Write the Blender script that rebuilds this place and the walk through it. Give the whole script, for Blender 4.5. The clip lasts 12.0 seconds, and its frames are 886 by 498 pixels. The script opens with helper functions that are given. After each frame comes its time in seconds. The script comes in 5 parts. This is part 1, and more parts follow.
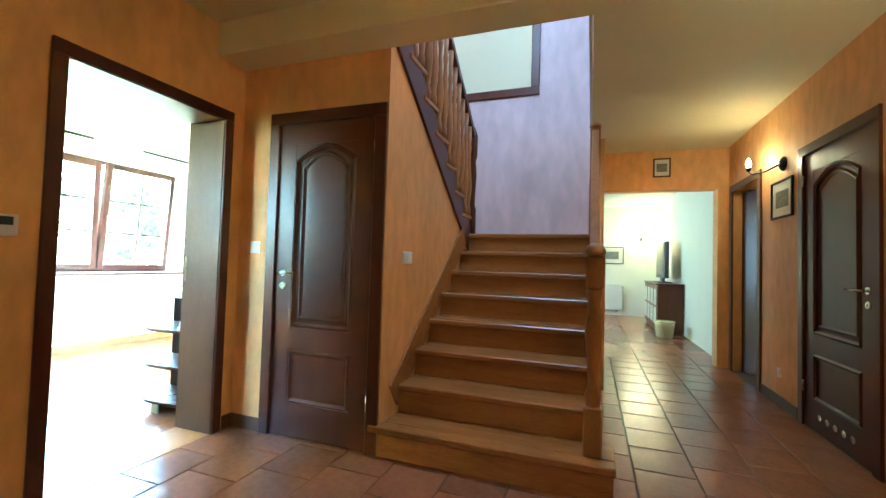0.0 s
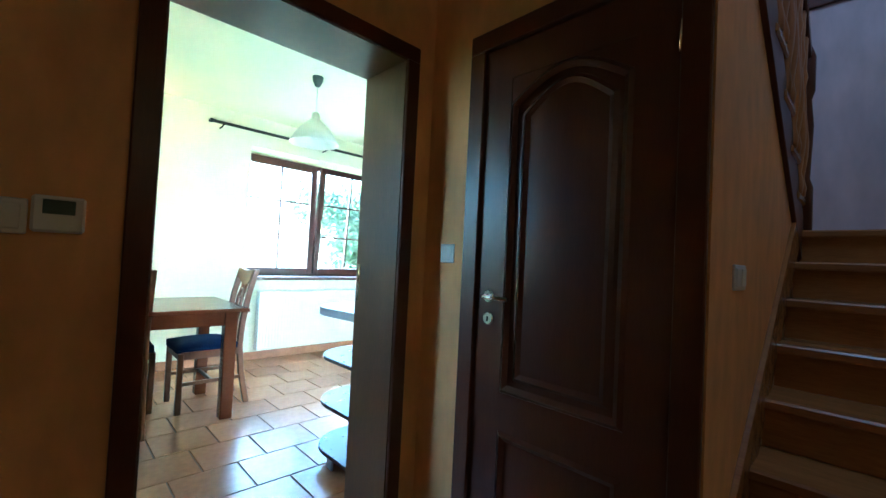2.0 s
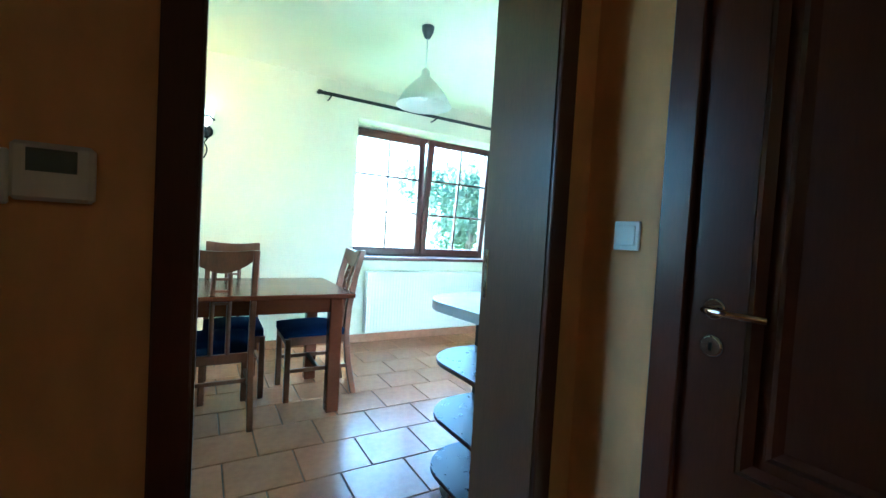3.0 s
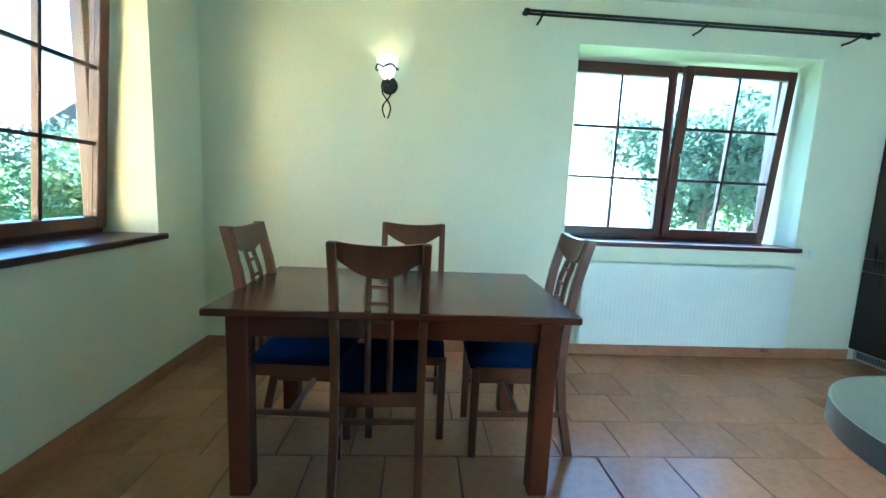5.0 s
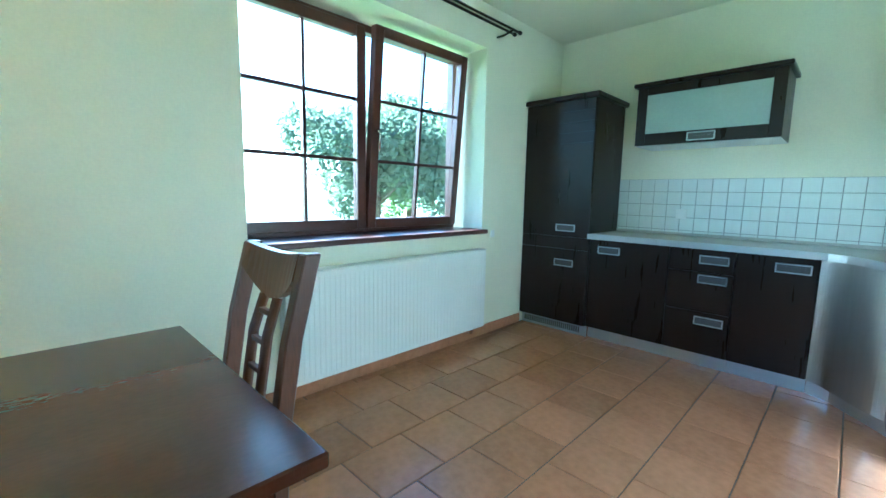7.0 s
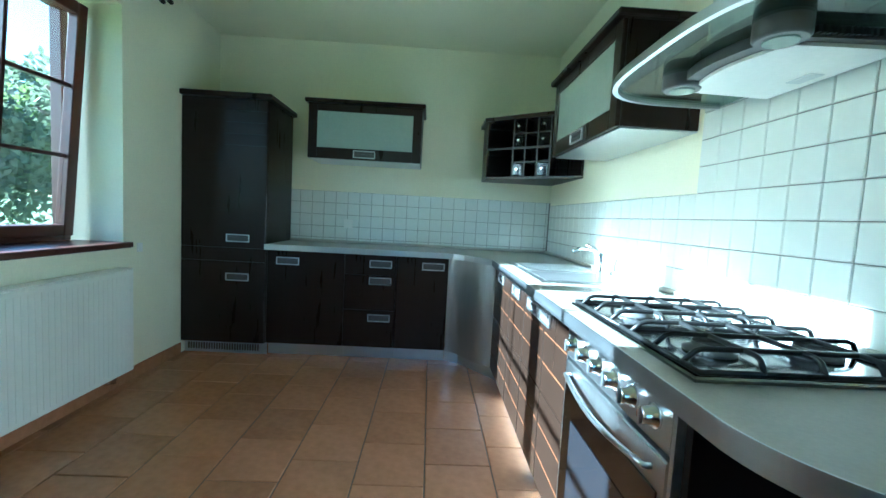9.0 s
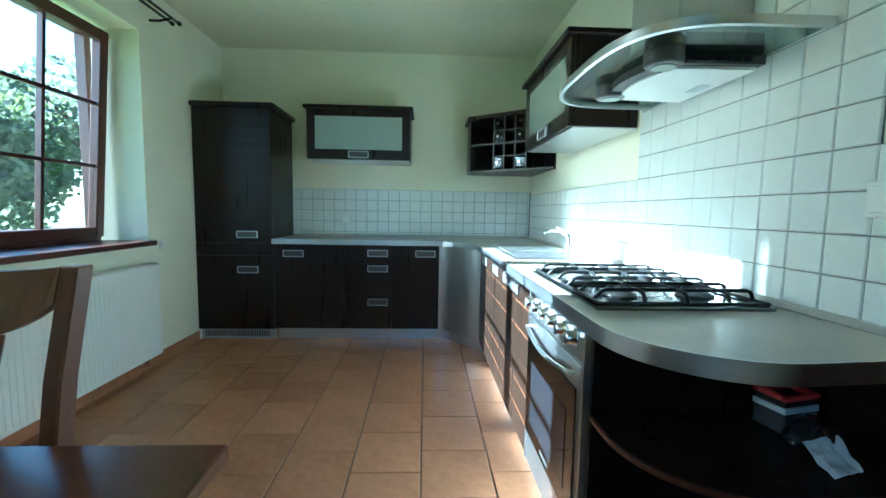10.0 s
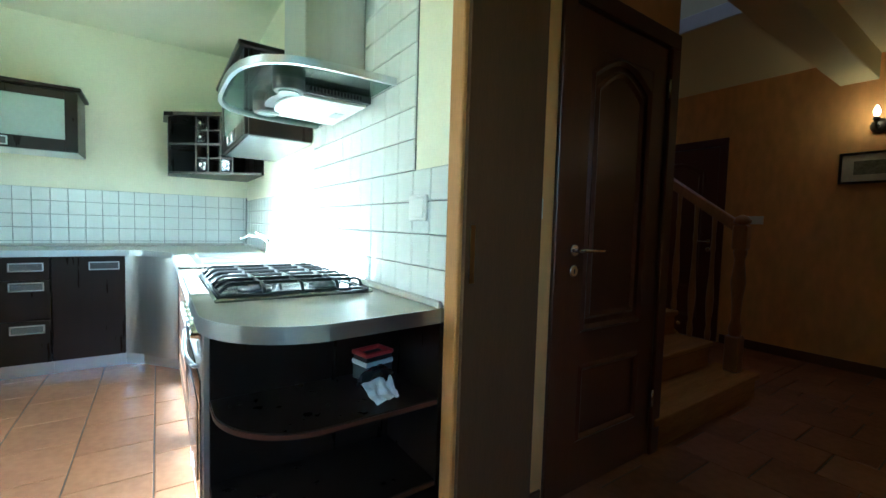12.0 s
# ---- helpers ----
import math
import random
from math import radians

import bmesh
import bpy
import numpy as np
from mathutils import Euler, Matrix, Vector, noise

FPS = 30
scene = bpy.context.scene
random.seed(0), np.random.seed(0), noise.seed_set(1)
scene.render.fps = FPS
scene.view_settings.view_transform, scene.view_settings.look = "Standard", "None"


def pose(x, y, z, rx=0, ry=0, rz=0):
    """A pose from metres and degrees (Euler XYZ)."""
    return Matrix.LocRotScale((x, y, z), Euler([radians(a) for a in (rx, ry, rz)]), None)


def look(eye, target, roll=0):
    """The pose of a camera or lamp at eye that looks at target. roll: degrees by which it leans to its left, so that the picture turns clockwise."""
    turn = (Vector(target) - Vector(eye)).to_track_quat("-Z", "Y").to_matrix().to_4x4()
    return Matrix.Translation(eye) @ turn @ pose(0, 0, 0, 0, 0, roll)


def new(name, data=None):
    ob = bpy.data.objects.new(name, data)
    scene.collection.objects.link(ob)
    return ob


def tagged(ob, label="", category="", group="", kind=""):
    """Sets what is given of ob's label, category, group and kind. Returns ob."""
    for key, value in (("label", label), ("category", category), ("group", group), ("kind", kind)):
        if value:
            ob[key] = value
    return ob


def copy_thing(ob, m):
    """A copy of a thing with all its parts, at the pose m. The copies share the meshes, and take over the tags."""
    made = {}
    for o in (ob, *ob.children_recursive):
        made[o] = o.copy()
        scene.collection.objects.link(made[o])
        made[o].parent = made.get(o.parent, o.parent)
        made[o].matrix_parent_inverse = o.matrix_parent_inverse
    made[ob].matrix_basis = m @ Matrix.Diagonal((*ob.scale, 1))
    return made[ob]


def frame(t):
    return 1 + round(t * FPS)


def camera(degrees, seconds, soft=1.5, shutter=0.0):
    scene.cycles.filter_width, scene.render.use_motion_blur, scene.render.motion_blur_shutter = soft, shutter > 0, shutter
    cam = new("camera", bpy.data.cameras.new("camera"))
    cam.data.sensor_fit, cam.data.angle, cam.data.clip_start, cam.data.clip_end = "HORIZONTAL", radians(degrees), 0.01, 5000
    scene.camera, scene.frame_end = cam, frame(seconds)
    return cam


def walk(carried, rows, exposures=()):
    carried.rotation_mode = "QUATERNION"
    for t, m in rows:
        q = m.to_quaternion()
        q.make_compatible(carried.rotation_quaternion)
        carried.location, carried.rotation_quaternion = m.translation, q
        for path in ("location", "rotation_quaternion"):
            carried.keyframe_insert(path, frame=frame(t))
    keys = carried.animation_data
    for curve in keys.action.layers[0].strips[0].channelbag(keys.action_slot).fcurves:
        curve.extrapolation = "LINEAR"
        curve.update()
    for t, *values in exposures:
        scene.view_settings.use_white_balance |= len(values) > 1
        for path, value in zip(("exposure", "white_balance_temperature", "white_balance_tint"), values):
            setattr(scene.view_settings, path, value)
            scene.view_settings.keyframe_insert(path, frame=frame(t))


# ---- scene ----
cam = camera(93.7, 12.0)
PATH = [
    (0, (-0.770, 1.189, 1.142), (-1.442, 3.071, 1.209), 1.7),
    (0.5, (-0.924, 1.440, 1.163), (-1.708, 3.281, 1.178), 3.1),
    (1, (-1.197, 1.705, 1.181), (-2.048, 3.514, 1.211), 3.1),
    (1.5, (-1.428, 1.872, 1.178), (-2.618, 3.479, 1.193), 3.1),
    (2, (-1.635, 2.150, 1.178), (-3.076, 3.538, 1.234), 2.8),
    (2.5, (-1.903, 2.300, 1.156), (-3.560, 3.420, 1.154), 2.4),
    (2.7, (-2.005, 2.330, 1.165), (-3.687, 3.411, 1.127), 2.9),
    (4.3, (-2.885, 2.602, 1.246), (-4.830, 3.035, 1.075), 3.8),
    (4.5, (-3.003, 2.615, 1.249), (-4.956, 2.983, 1.030), 4.0),
    (5, (-3.236, 2.613, 1.213), (-5.215, 2.733, 0.948), 2.5),
    (5.5, (-3.523, 2.635, 1.205), (-5.497, 2.580, 0.891), 2.3),
    (6, (-3.753, 2.702, 1.188), (-5.702, 2.993, 0.848), 2.2),
    (6.5, (-4.007, 2.779, 1.194), (-5.724, 3.762, 0.901), 0.7),
    (7, (-4.159, 2.927, 1.172), (-5.551, 4.340, 0.917), 1.1),
    (7.5, (-4.316, 3.072, 1.150), (-5.352, 4.767, 0.922), 1.2),
    (7.7, (-4.372, 3.081, 1.147), (-5.195, 4.891, 0.928), 2.1),
    (9.3, (-4.432, 2.866, 1.168), (-4.332, 4.857, 1.005), 3.0),
    (9.5, (-4.404, 2.798, 1.164), (-4.363, 4.788, 0.968), 2.3),
    (10, (-4.395, 2.596, 1.147), (-4.308, 4.585, 0.964), 1.0),
    (10.5, (-4.397, 2.375, 1.151), (-4.189, 4.349, 0.909), 1.4),
    (11, (-4.332, 2.237, 1.147), (-4.012, 4.203, 0.962), 1.8),
    (11.5, (-4.205, 2.190, 1.152), (-3.463, 4.043, 1.031), 1.8),
    (12, (-4.066, 2.303, 1.135), (-2.934, 3.948, 1.023), 1.7),
]
EXPOSURES = [(0, 8.2, 4500, -14), (0.5, 7.8, 4450, -14), (1, 7.2, 4400, -14), (1.5, 6.6, 4300, -14), (2.0, 6.1, 3980, -13), (2.7, 5.85, 3800, -13), (4.3, 4.9, 3780, -13), (6.0, 4.72, 3850, -13),
             (7.5, 4.6, 3980, -12), (9.3, 3.85, 4150, -13), (10.0, 4.0, 4200, -12), (11.0, 4.4, 4300, -10), (11.5, 4.7, 4350, -10), (12, 5.0, 4400, -9)]
walk(cam, [(t, look(eye, target, roll)) for t, eye, target, roll in PATH], EXPOSURES)

# ---- light ----
world = bpy.data.worlds.new("world")
scene.world = world
world.use_nodes = True
wn = world.node_tree.nodes
sky = wn.new("ShaderNodeTexSky")
sky.sky_type, sky.sun_disc = "NISHITA", False
SUN = Vector((1.0, 0.03, -0.37)).normalized()
sky.sun_elevation = math.asin(-SUN.z)
sky.sun_rotation = math.atan2(-SUN.x, -SUN.y)
world.node_tree.links.new(sky.outputs[0], wn["Background"].inputs[0])
wn["Background"].inputs[1].default_value = 0.05
sun = new("sun", bpy.data.lights.new("sun", "SUN"))
sun.data.energy, sun.data.angle, sun.data.color = 5.0, radians(0.6), (1.0, 0.93, 0.82)
sun.matrix_world = look(SUN * -30, (0, 0, 0))


def lamp(name, kind, place, watts, colour, size=0.04, target=None, size_y=None):
    ob = new(name, bpy.data.lights.new(name, kind))
    ob.data.energy, ob.data.color = watts, colour
    if kind == "AREA":
        ob.data.shape, ob.data.size, ob.data.size_y = "RECTANGLE", size, size_y or size
        ob.matrix_world = look(place, target)
    else:
        ob.data.shadow_soft_size = size
        ob.location = place
    return ob


WARM = (1.0, 0.62, 0.28)
lamp("hall_bulb_light", "POINT", (0.62, 5.83, 2.17), 0.024, WARM)
lamp("hall_bulb_light", "POINT", (0.62, 3.13, 2.13), 0.04, WARM)
# fill light added to brighten the hall; no lamp is known here
lamp("hall_bulb_light", "POINT", (0.62, 0.9, 2.13), 0.08, WARM)
lamp("living_bulb_light", "POINT", (0.30, 11.9, 1.95), 0.06, WARM)
lamp("kitchen_bulb_light", "POINT", (-6.22, 2.36, 2.08), 0.03, (1.0, 0.75, 0.4), 0.03)
# area lamps added beyond the view as stand-in daylight; no openings built there
lamp("stair_window_light", "AREA", (-1.2, 3.9, 5.2), 0.45, (0.72, 0.8, 1.0), 1.6, (-1.5, 6.0, 2.0), 1.2)
lamp("living_window_light", "AREA", (-3.4, 9.6, 1.5), 0.28, (0.86, 0.95, 1.0), 1.8, (0.7, 9.6, 1.2), 1.4)


# ---- materials ----
def mat(name, colour, rough=0.5, metal=0.0, vary=0.12, scale=6.0, grain=60.0, bump=0.0, stretch=(1, 1, 1), island=False, coat=0.0, spec=0.5):
    m = bpy.data.materials.new(name)
    m.use_nodes = True
    n, link = m.node_tree.nodes, m.node_tree.links.new
    b = n["Principled BSDF"]
    b.inputs["Roughness"].default_value, b.inputs["Metallic"].default_value = rough, metal
    b.inputs["Coat Weight"].default_value = coat
    b.inputs["Specular IOR Level"].default_value = spec
    co, mp = n.new("ShaderNodeTexCoord"), n.new("ShaderNodeMapping")
    mp.inputs["Scale"].default_value = stretch
    link(co.outputs["Object"], mp.inputs[0])
    big, fine = n.new("ShaderNodeTexNoise"), n.new("ShaderNodeTexNoise")
    for t, s, d in ((big, scale, 3), (fine, grain, 4)):
        t.inputs["Scale"].default_value, t.inputs["Detail"].default_value = s, d
        link(mp.outputs[0], t.inputs[0])
    add = n.new("ShaderNodeMath")
    add.operation = "ADD"
    link(big.outputs[0], add.inputs[0])
    link(fine.outputs[0], add.inputs[1])
    if island:
        info = n.new("ShaderNodeObjectInfo")
        shift = n.new("ShaderNodeMath")
        shift.operation = "MULTIPLY_ADD"
        link(info.outputs["Random"], shift.inputs[0])
        shift.inputs[1].default_value = 0.5
        link(add.outputs[0], shift.inputs[2])
        add = shift
    ramp = n.new("ShaderNodeMapRange")
    ramp.inputs["From Min"].default_value, ramp.inputs["From Max"].default_value = 0.6, 1.4 + (0.5 if island else 0)
    ramp.inputs["To Min"].default_value, ramp.inputs["To Max"].default_value = 1 - vary, 1 + vary
    link(add.outputs[0], ramp.inputs[0])
    mul = n.new("ShaderNodeVectorMath")
    mul.operation = "MULTIPLY"
    mul.inputs[0].default_value = colour
    link(ramp.outputs[0], mul.inputs[1])
    link(mul.outputs[0], b.inputs["Base Color"])
    rr = n.new("ShaderNodeMapRange")
    rr.inputs["To Min"].default_value, rr.inputs["To Max"].default_value = rough * 0.9, min(1, rough * 1.12)
    link(big.outputs[0], rr.inputs[0])
    link(rr.outputs[0], b.inputs["Roughness"])
    if bump:
        bp = n.new("ShaderNodeBump")
        bp.inputs["Strength"].default_value, bp.inputs["Distance"].default_value = bump, 0.004
        link(add.outputs[0], bp.inputs["Height"])
        link(bp.outputs[0], b.inputs["Normal"])
    return m


def glow(name, colour, strength):
    m = bpy.data.materials.new(name)
    m.use_nodes = True
    b = m.node_tree.nodes["Principled BSDF"]
    b.inputs["Base Color"].default_value = (*colour, 1)
    b.inputs["Emission Color"].default_value = (*colour, 1)
    b.inputs["Emission Strength"].default_value = strength
    return m


def pane_glass(name, gloss, tint=(1, 1, 1), rough=0.0):
    m = bpy.data.materials.new(name)
    m.use_nodes = True
    n, link = m.node_tree.nodes, m.node_tree.links.new
    n.remove(n["Principled BSDF"])
    a, g, mix = n.new("ShaderNodeBsdfTransparent"), n.new("ShaderNodeBsdfGlossy"), n.new("ShaderNodeMixShader")
    a.inputs[0].default_value = (*tint, 1)
    g.inputs["Roughness"].default_value = rough
    mix.inputs[0].default_value = gloss
    link(a.outputs[0], mix.inputs[1])
    link(g.outputs[0], mix.inputs[2])
    link(mix.outputs[0], n["Material Output"].inputs[0])
    return m


M_CREAM = mat("cream_wall_paint", (0.80, 0.78, 0.60), 0.75, vary=0.05, scale=2, grain=90, bump=0.12)
M_ORANGE = mat("orange_sponged_plaster", (0.74, 0.40, 0.13), 0.6, vary=0.2, scale=2.2, grain=14, bump=0.15, stretch=(1, 1, 0.45))
M_LILAC = mat("pale_lilac_plaster", (0.66, 0.52, 0.50), 0.6, vary=0.2, scale=2.0, grain=9, bump=0.12, stretch=(1, 1, 0.4))
M_CEIL = mat("cream_ceiling_paint", (0.78, 0.72, 0.45), 0.7, vary=0.04, scale=2, grain=80, bump=0.08)
M_CEILK = mat("kitchen_ceiling_paint", (0.80, 0.79, 0.60), 0.75, vary=0.04, scale=2, grain=80, bump=0.08)
M_WHITE = mat("white_wall_paint", (0.80, 0.78, 0.66), 0.75, vary=0.04, scale=2, grain=80, bump=0.08)
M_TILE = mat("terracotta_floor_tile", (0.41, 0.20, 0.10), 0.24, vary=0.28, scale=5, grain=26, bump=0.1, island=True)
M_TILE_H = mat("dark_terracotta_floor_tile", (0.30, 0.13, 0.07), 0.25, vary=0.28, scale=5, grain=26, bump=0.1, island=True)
M_GROUT = mat("brown_grout", (0.12, 0.085, 0.06), 0.9, vary=0.2, scale=8)
M_WTILE = mat("white_glazed_tile", (0.74, 0.76, 0.72), 0.14, vary=0.05, scale=6, grain=20, bump=0.05, island=True)
M_WGROUT = mat("grey_grout", (0.22, 0.22, 0.21), 0.9, vary=0.2)
M_WENGE = mat("dark_wenge_wood", (0.015, 0.0085, 0.0055), 0.28, vary=0.2, scale=3, grain=50, bump=0.0, stretch=(6, 6, 0.6), spec=0.3)
M_DOOR = mat("dark_mahogany_door", (0.092, 0.028, 0.013), 0.3, vary=0.16, scale=3, grain=40, bump=0.012, stretch=(5, 5, 0.5), spec=0.35)
M_JAMB = mat("walnut_jamb_lining", (0.11, 0.052, 0.022), 0.35, vary=0.2, scale=3, grain=40, bump=0.01, stretch=(5, 5, 0.5), spec=0.3)
M_EDGE = mat("light_pine_door_edge", (0.46, 0.22, 0.06), 0.45, vary=0.2, scale=3, grain=40, stretch=(5, 5, 0.5))
M_STAIR = mat("varnished_oak_stair", (0.36, 0.165, 0.045), 0.25, vary=0.25, scale=3, grain=30, bump=0.05, stretch=(0.6, 6, 6))
M_RAIL = mat("varnished_oak_rail", (0.36, 0.155, 0.045), 0.3, vary=0.25, scale=4, grain=30, stretch=(4, 4, 1))
M_WINWOOD = mat("red_brown_window_wood", (0.065, 0.018, 0.012), 0.35, vary=0.25, scale=4, grain=40, bump=0.05)
M_TABLE = mat("brown_table_veneer", (0.13, 0.041, 0.018), 0.24, vary=0.14, scale=3, grain=40, bump=0.0, stretch=(3, 1, 3))
M_CHAIR = mat("stained_beech_chair", (0.15, 0.058, 0.023), 0.35, vary=0.25, scale=4, grain=40, bump=0.04, stretch=(4, 4, 0.7))
M_BLUE = mat("blue_cushion_cloth", (0.010, 0.022, 0.075), 0.95, vary=0.25, scale=9, grain=400, bump=0.5, spec=0.1)
M_TOP = mat("grey_beige_laminate", (0.44, 0.42, 0.36), 0.3, vary=0.12, scale=8, grain=120)
M_ALU = mat("brushed_aluminium", (0.62, 0.64, 0.66), 0.32, 1.0, vary=0.06, scale=3, grain=80, stretch=(1, 1, 12))
M_STEEL = mat("brushed_steel", (0.55, 0.56, 0.56), 0.3, 1.0, vary=0.08, scale=3, grain=80, stretch=(12, 12, 1))
M_CHROME = mat("chrome", (0.75, 0.75, 0.75), 0.12, 1.0, vary=0.03)
M_BLACK = mat("black_cast_iron", (0.012, 0.012, 0.012), 0.4, vary=0.2, grain=100, bump=0.1)
M_IRON = mat("dark_wrought_iron", (0.02, 0.017, 0.015), 0.5, 0.4, vary=0.2, grain=80, bump=0.1)
M_OVENGLASS = mat("black_oven_glass", (0.16, 0.16, 0.16), 0.09, 1.0, vary=0.05)
M_PLASTIC = mat("white_plastic", (0.78, 0.78, 0.74), 0.35, vary=0.04)
M_RAD = mat("white_enamel", (0.80, 0.80, 0.74), 0.3, vary=0.03)
M_FROST = mat("frosted_glass", (0.32, 0.38, 0.34), 0.22, vary=0.05)
M_SCREEN = mat("black_screen", (0.01, 0.01, 0.012), 0.12, vary=0.05)
M_GREY = mat("grey_plastic", (0.09, 0.09, 0.09), 0.4, vary=0.08)
M_RED = mat("red_cardboard", (0.45, 0.03, 0.03), 0.5, vary=0.1)
M_BAG = mat("white_plastic_bag", (0.72, 0.74, 0.76), 0.35, vary=0.1, bump=0.3)
M_BLACKBAG = mat("shiny_black_plastic", (0.012, 0.013, 0.016), 0.16, vary=0.2, bump=0.2)
M_HOB = mat("polished_dark_steel", (0.26, 0.27, 0.28), 0.12, 1.0, vary=0.06)
M_PAPER = mat("off_white_paper", (0.70, 0.68, 0.60), 0.6, vary=0.1, scale=12)
M_PRINT = mat("grey_print", (0.20, 0.20, 0.17), 0.7, vary=0.5, scale=18, grain=60)
M_WICKER = mat("pale_wicker", (0.50, 0.42, 0.25), 0.7, vary=0.3, scale=40, bump=0.4)
M_SHADE = mat("white_enamel_shade", (0.70, 0.70, 0.62), 0.4, vary=0.05)
M_GRASS = mat("grass", (0.09, 0.14, 0.035), 0.9, vary=0.4, scale=1.5, grain=30, bump=0.6)


def leaf_mat(name, colour):
    """Leaves that pass part of the light from behind."""
    m = mat(name, colour, 0.6, vary=0.5, scale=2, grain=8)
    n, link = m.node_tree.nodes, m.node_tree.links.new
    b, back, mix = n["Principled BSDF"], n.new("ShaderNodeBsdfTranslucent"), n.new("ShaderNodeMixShader")
    link(b.inputs["Base Color"].links[0].from_socket, back.inputs[0])
    mix.inputs[0].default_value = 0.5
    link(b.outputs[0], mix.inputs[1])
    link(back.outputs[0], mix.inputs[2])
    link(mix.outputs[0], n["Material Output"].inputs[0])
    return m


M_LEAF = leaf_mat("leaf", (0.11, 0.13, 0.08))
M_LEAF2 = leaf_mat("light_leaf", (0.14, 0.18, 0.06))
M_BARK = mat("bark", (0.09, 0.06, 0.04), 0.9, vary=0.4, scale=6, bump=0.8)
M_ROOF = mat("dark_roof", (0.08, 0.05, 0.045), 0.8, vary=0.2)
M_GLASS = pane_glass("clear_glass", 0.07)
M_HOODGLASS = pane_glass("tinted_hood_glass", 0.16, (0.60, 0.68, 0.64))
M_BLOCK = pane_glass("glass_drawer", 0.08, (0.75, 0.8, 0.8), 0.1)
M_LCD = mat("grey_lcd", (0.05, 0.09, 0.10), 0.2, vary=0.05)
M_BULB = glow("warm_bulb_glow", (1.0, 0.72, 0.35), 1.2)
M_BOWL = glow("lit_glass_bowl", (1.0, 0.78, 0.45), 0.075)


# ---- mesh helpers ----
def box(bm, x0, x1, y0, y1, z0, z1, r=0.0):
    m = pose((x0 + x1) / 2, (y0 + y1) / 2, (z0 + z1) / 2) @ Matrix.Diagonal((abs(x1 - x0), abs(y1 - y0), abs(z1 - z0), 1))
    vs = bmesh.ops.create_cube(bm, size=1, matrix=m)["verts"]
    if r:
        es = {e for v in vs for e in v.link_edges}
        bmesh.ops.bevel(bm, geom=list(es), offset=r, segments=1, affect="EDGES", clamp_overlap=True)
    return bm


def boxes(*rows, r=0.0):
    bm = bmesh.new()
    for row in rows:
        box(bm, *row, r=r)
    return bm


def prism(outline, z0, z1, bm=None):
    """An upright prism over a closed outline of (x, y), anticlockwise."""
    bm = bm or bmesh.new()
    lo = [bm.verts.new((x, y, z0)) for x, y in outline]
    hi = [bm.verts.new((x, y, z1)) for x, y in outline]
    n = len(outline)
    bm.faces.new(lo[::-1])
    bm.faces.new(hi)
    for i in range(n):
        bm.faces.new((lo[i], lo[(i + 1) % n], hi[(i + 1) % n], hi[i]))
    bmesh.ops.recalc_face_normals(bm, faces=bm.faces)
    return bm


def strip(line, z0, z1, thick, bm=None):
    """An upright band along an open line of (x, y)."""
    bm = bm or bmesh.new()
    pts = [Vector(p) for p in line]
    rows = []
    for i, p in enumerate(pts):
        d = (pts[min(i + 1, len(pts) - 1)] - pts[max(i - 1, 0)]).normalized()
        nrm = Vector((d.y, -d.x)) * thick
        rows.append([bm.verts.new((q.x, q.y, z)) for q, z in ((p, z0), (p + nrm, z0), (p + nrm, z1), (p, z1))])
    for a, b in zip(rows, rows[1:]):
        for i in range(4):
            bm.faces.new((a[i], a[(i + 1) % 4], b[(i + 1) % 4], b[i]))
    bm.faces.new(rows[0])
    bm.faces.new(rows[-1][::-1])
    bmesh.ops.recalc_face_normals(bm, faces=bm.faces)
    return bm


def lathe(profile, bm=None, m=Matrix.Identity(4), n=14):
    """A turned shape from rows of (radius, z)."""
    bm = bm or bmesh.new()
    rings = [[bm.verts.new(m @ Vector((r * math.cos(2 * math.pi * k / n), r * math.sin(2 * math.pi * k / n), z))) for k in range(n)] for r, z in profile]
    fs = []
    for a, b in zip(rings, rings[1:]):
        for k in range(n):
            fs.append(bm.faces.new((a[k], a[(k + 1) % n], b[(k + 1) % n], b[k])))
    for ring in (rings[0], rings[-1]):
        fs.append(bm.faces.new(ring))
    bmesh.ops.recalc_face_normals(bm, faces=fs)
    for f in fs[:-2]:
        f.smooth = True
    return bm


def tube(points, r, bm=None, n=8, closed=False):
    """A round bar along points."""
    bm = bm or bmesh.new()
    pts = [Vector(p) for p in points]
    rings, fs = [], []
    N = len(pts)
    up = Vector((0.13, 0.31, 0.94))
    for i, p in enumerate(pts):
        a = pts[(i - 1) % N] if closed or i else p
        b = pts[(i + 1) % N] if closed or i < N - 1 else p
        d = (b - a).normalized()
        u = d.cross(up)
        u = u.normalized() if u.length > 1e-3 else d.orthogonal().normalized()
        w = d.cross(u)
        rings.append([bm.verts.new(p + r * (math.cos(2 * math.pi * k / n) * u + math.sin(2 * math.pi * k / n) * w)) for k in range(n)])
    pairs = list(zip(rings, rings[1:])) + ([(rings[-1], rings[0])] if closed else [])
    for a, b in pairs:
        for k in range(n):
            fs.append(bm.faces.new((a[k], a[(k + 1) % n], b[(k + 1) % n], b[k])))
    if not closed:
        fs += [bm.faces.new(rings[0]), bm.faces.new(rings[-1])]
    bmesh.ops.recalc_face_normals(bm, faces=fs)
    for f in fs:
        f.smooth = True
    return bm


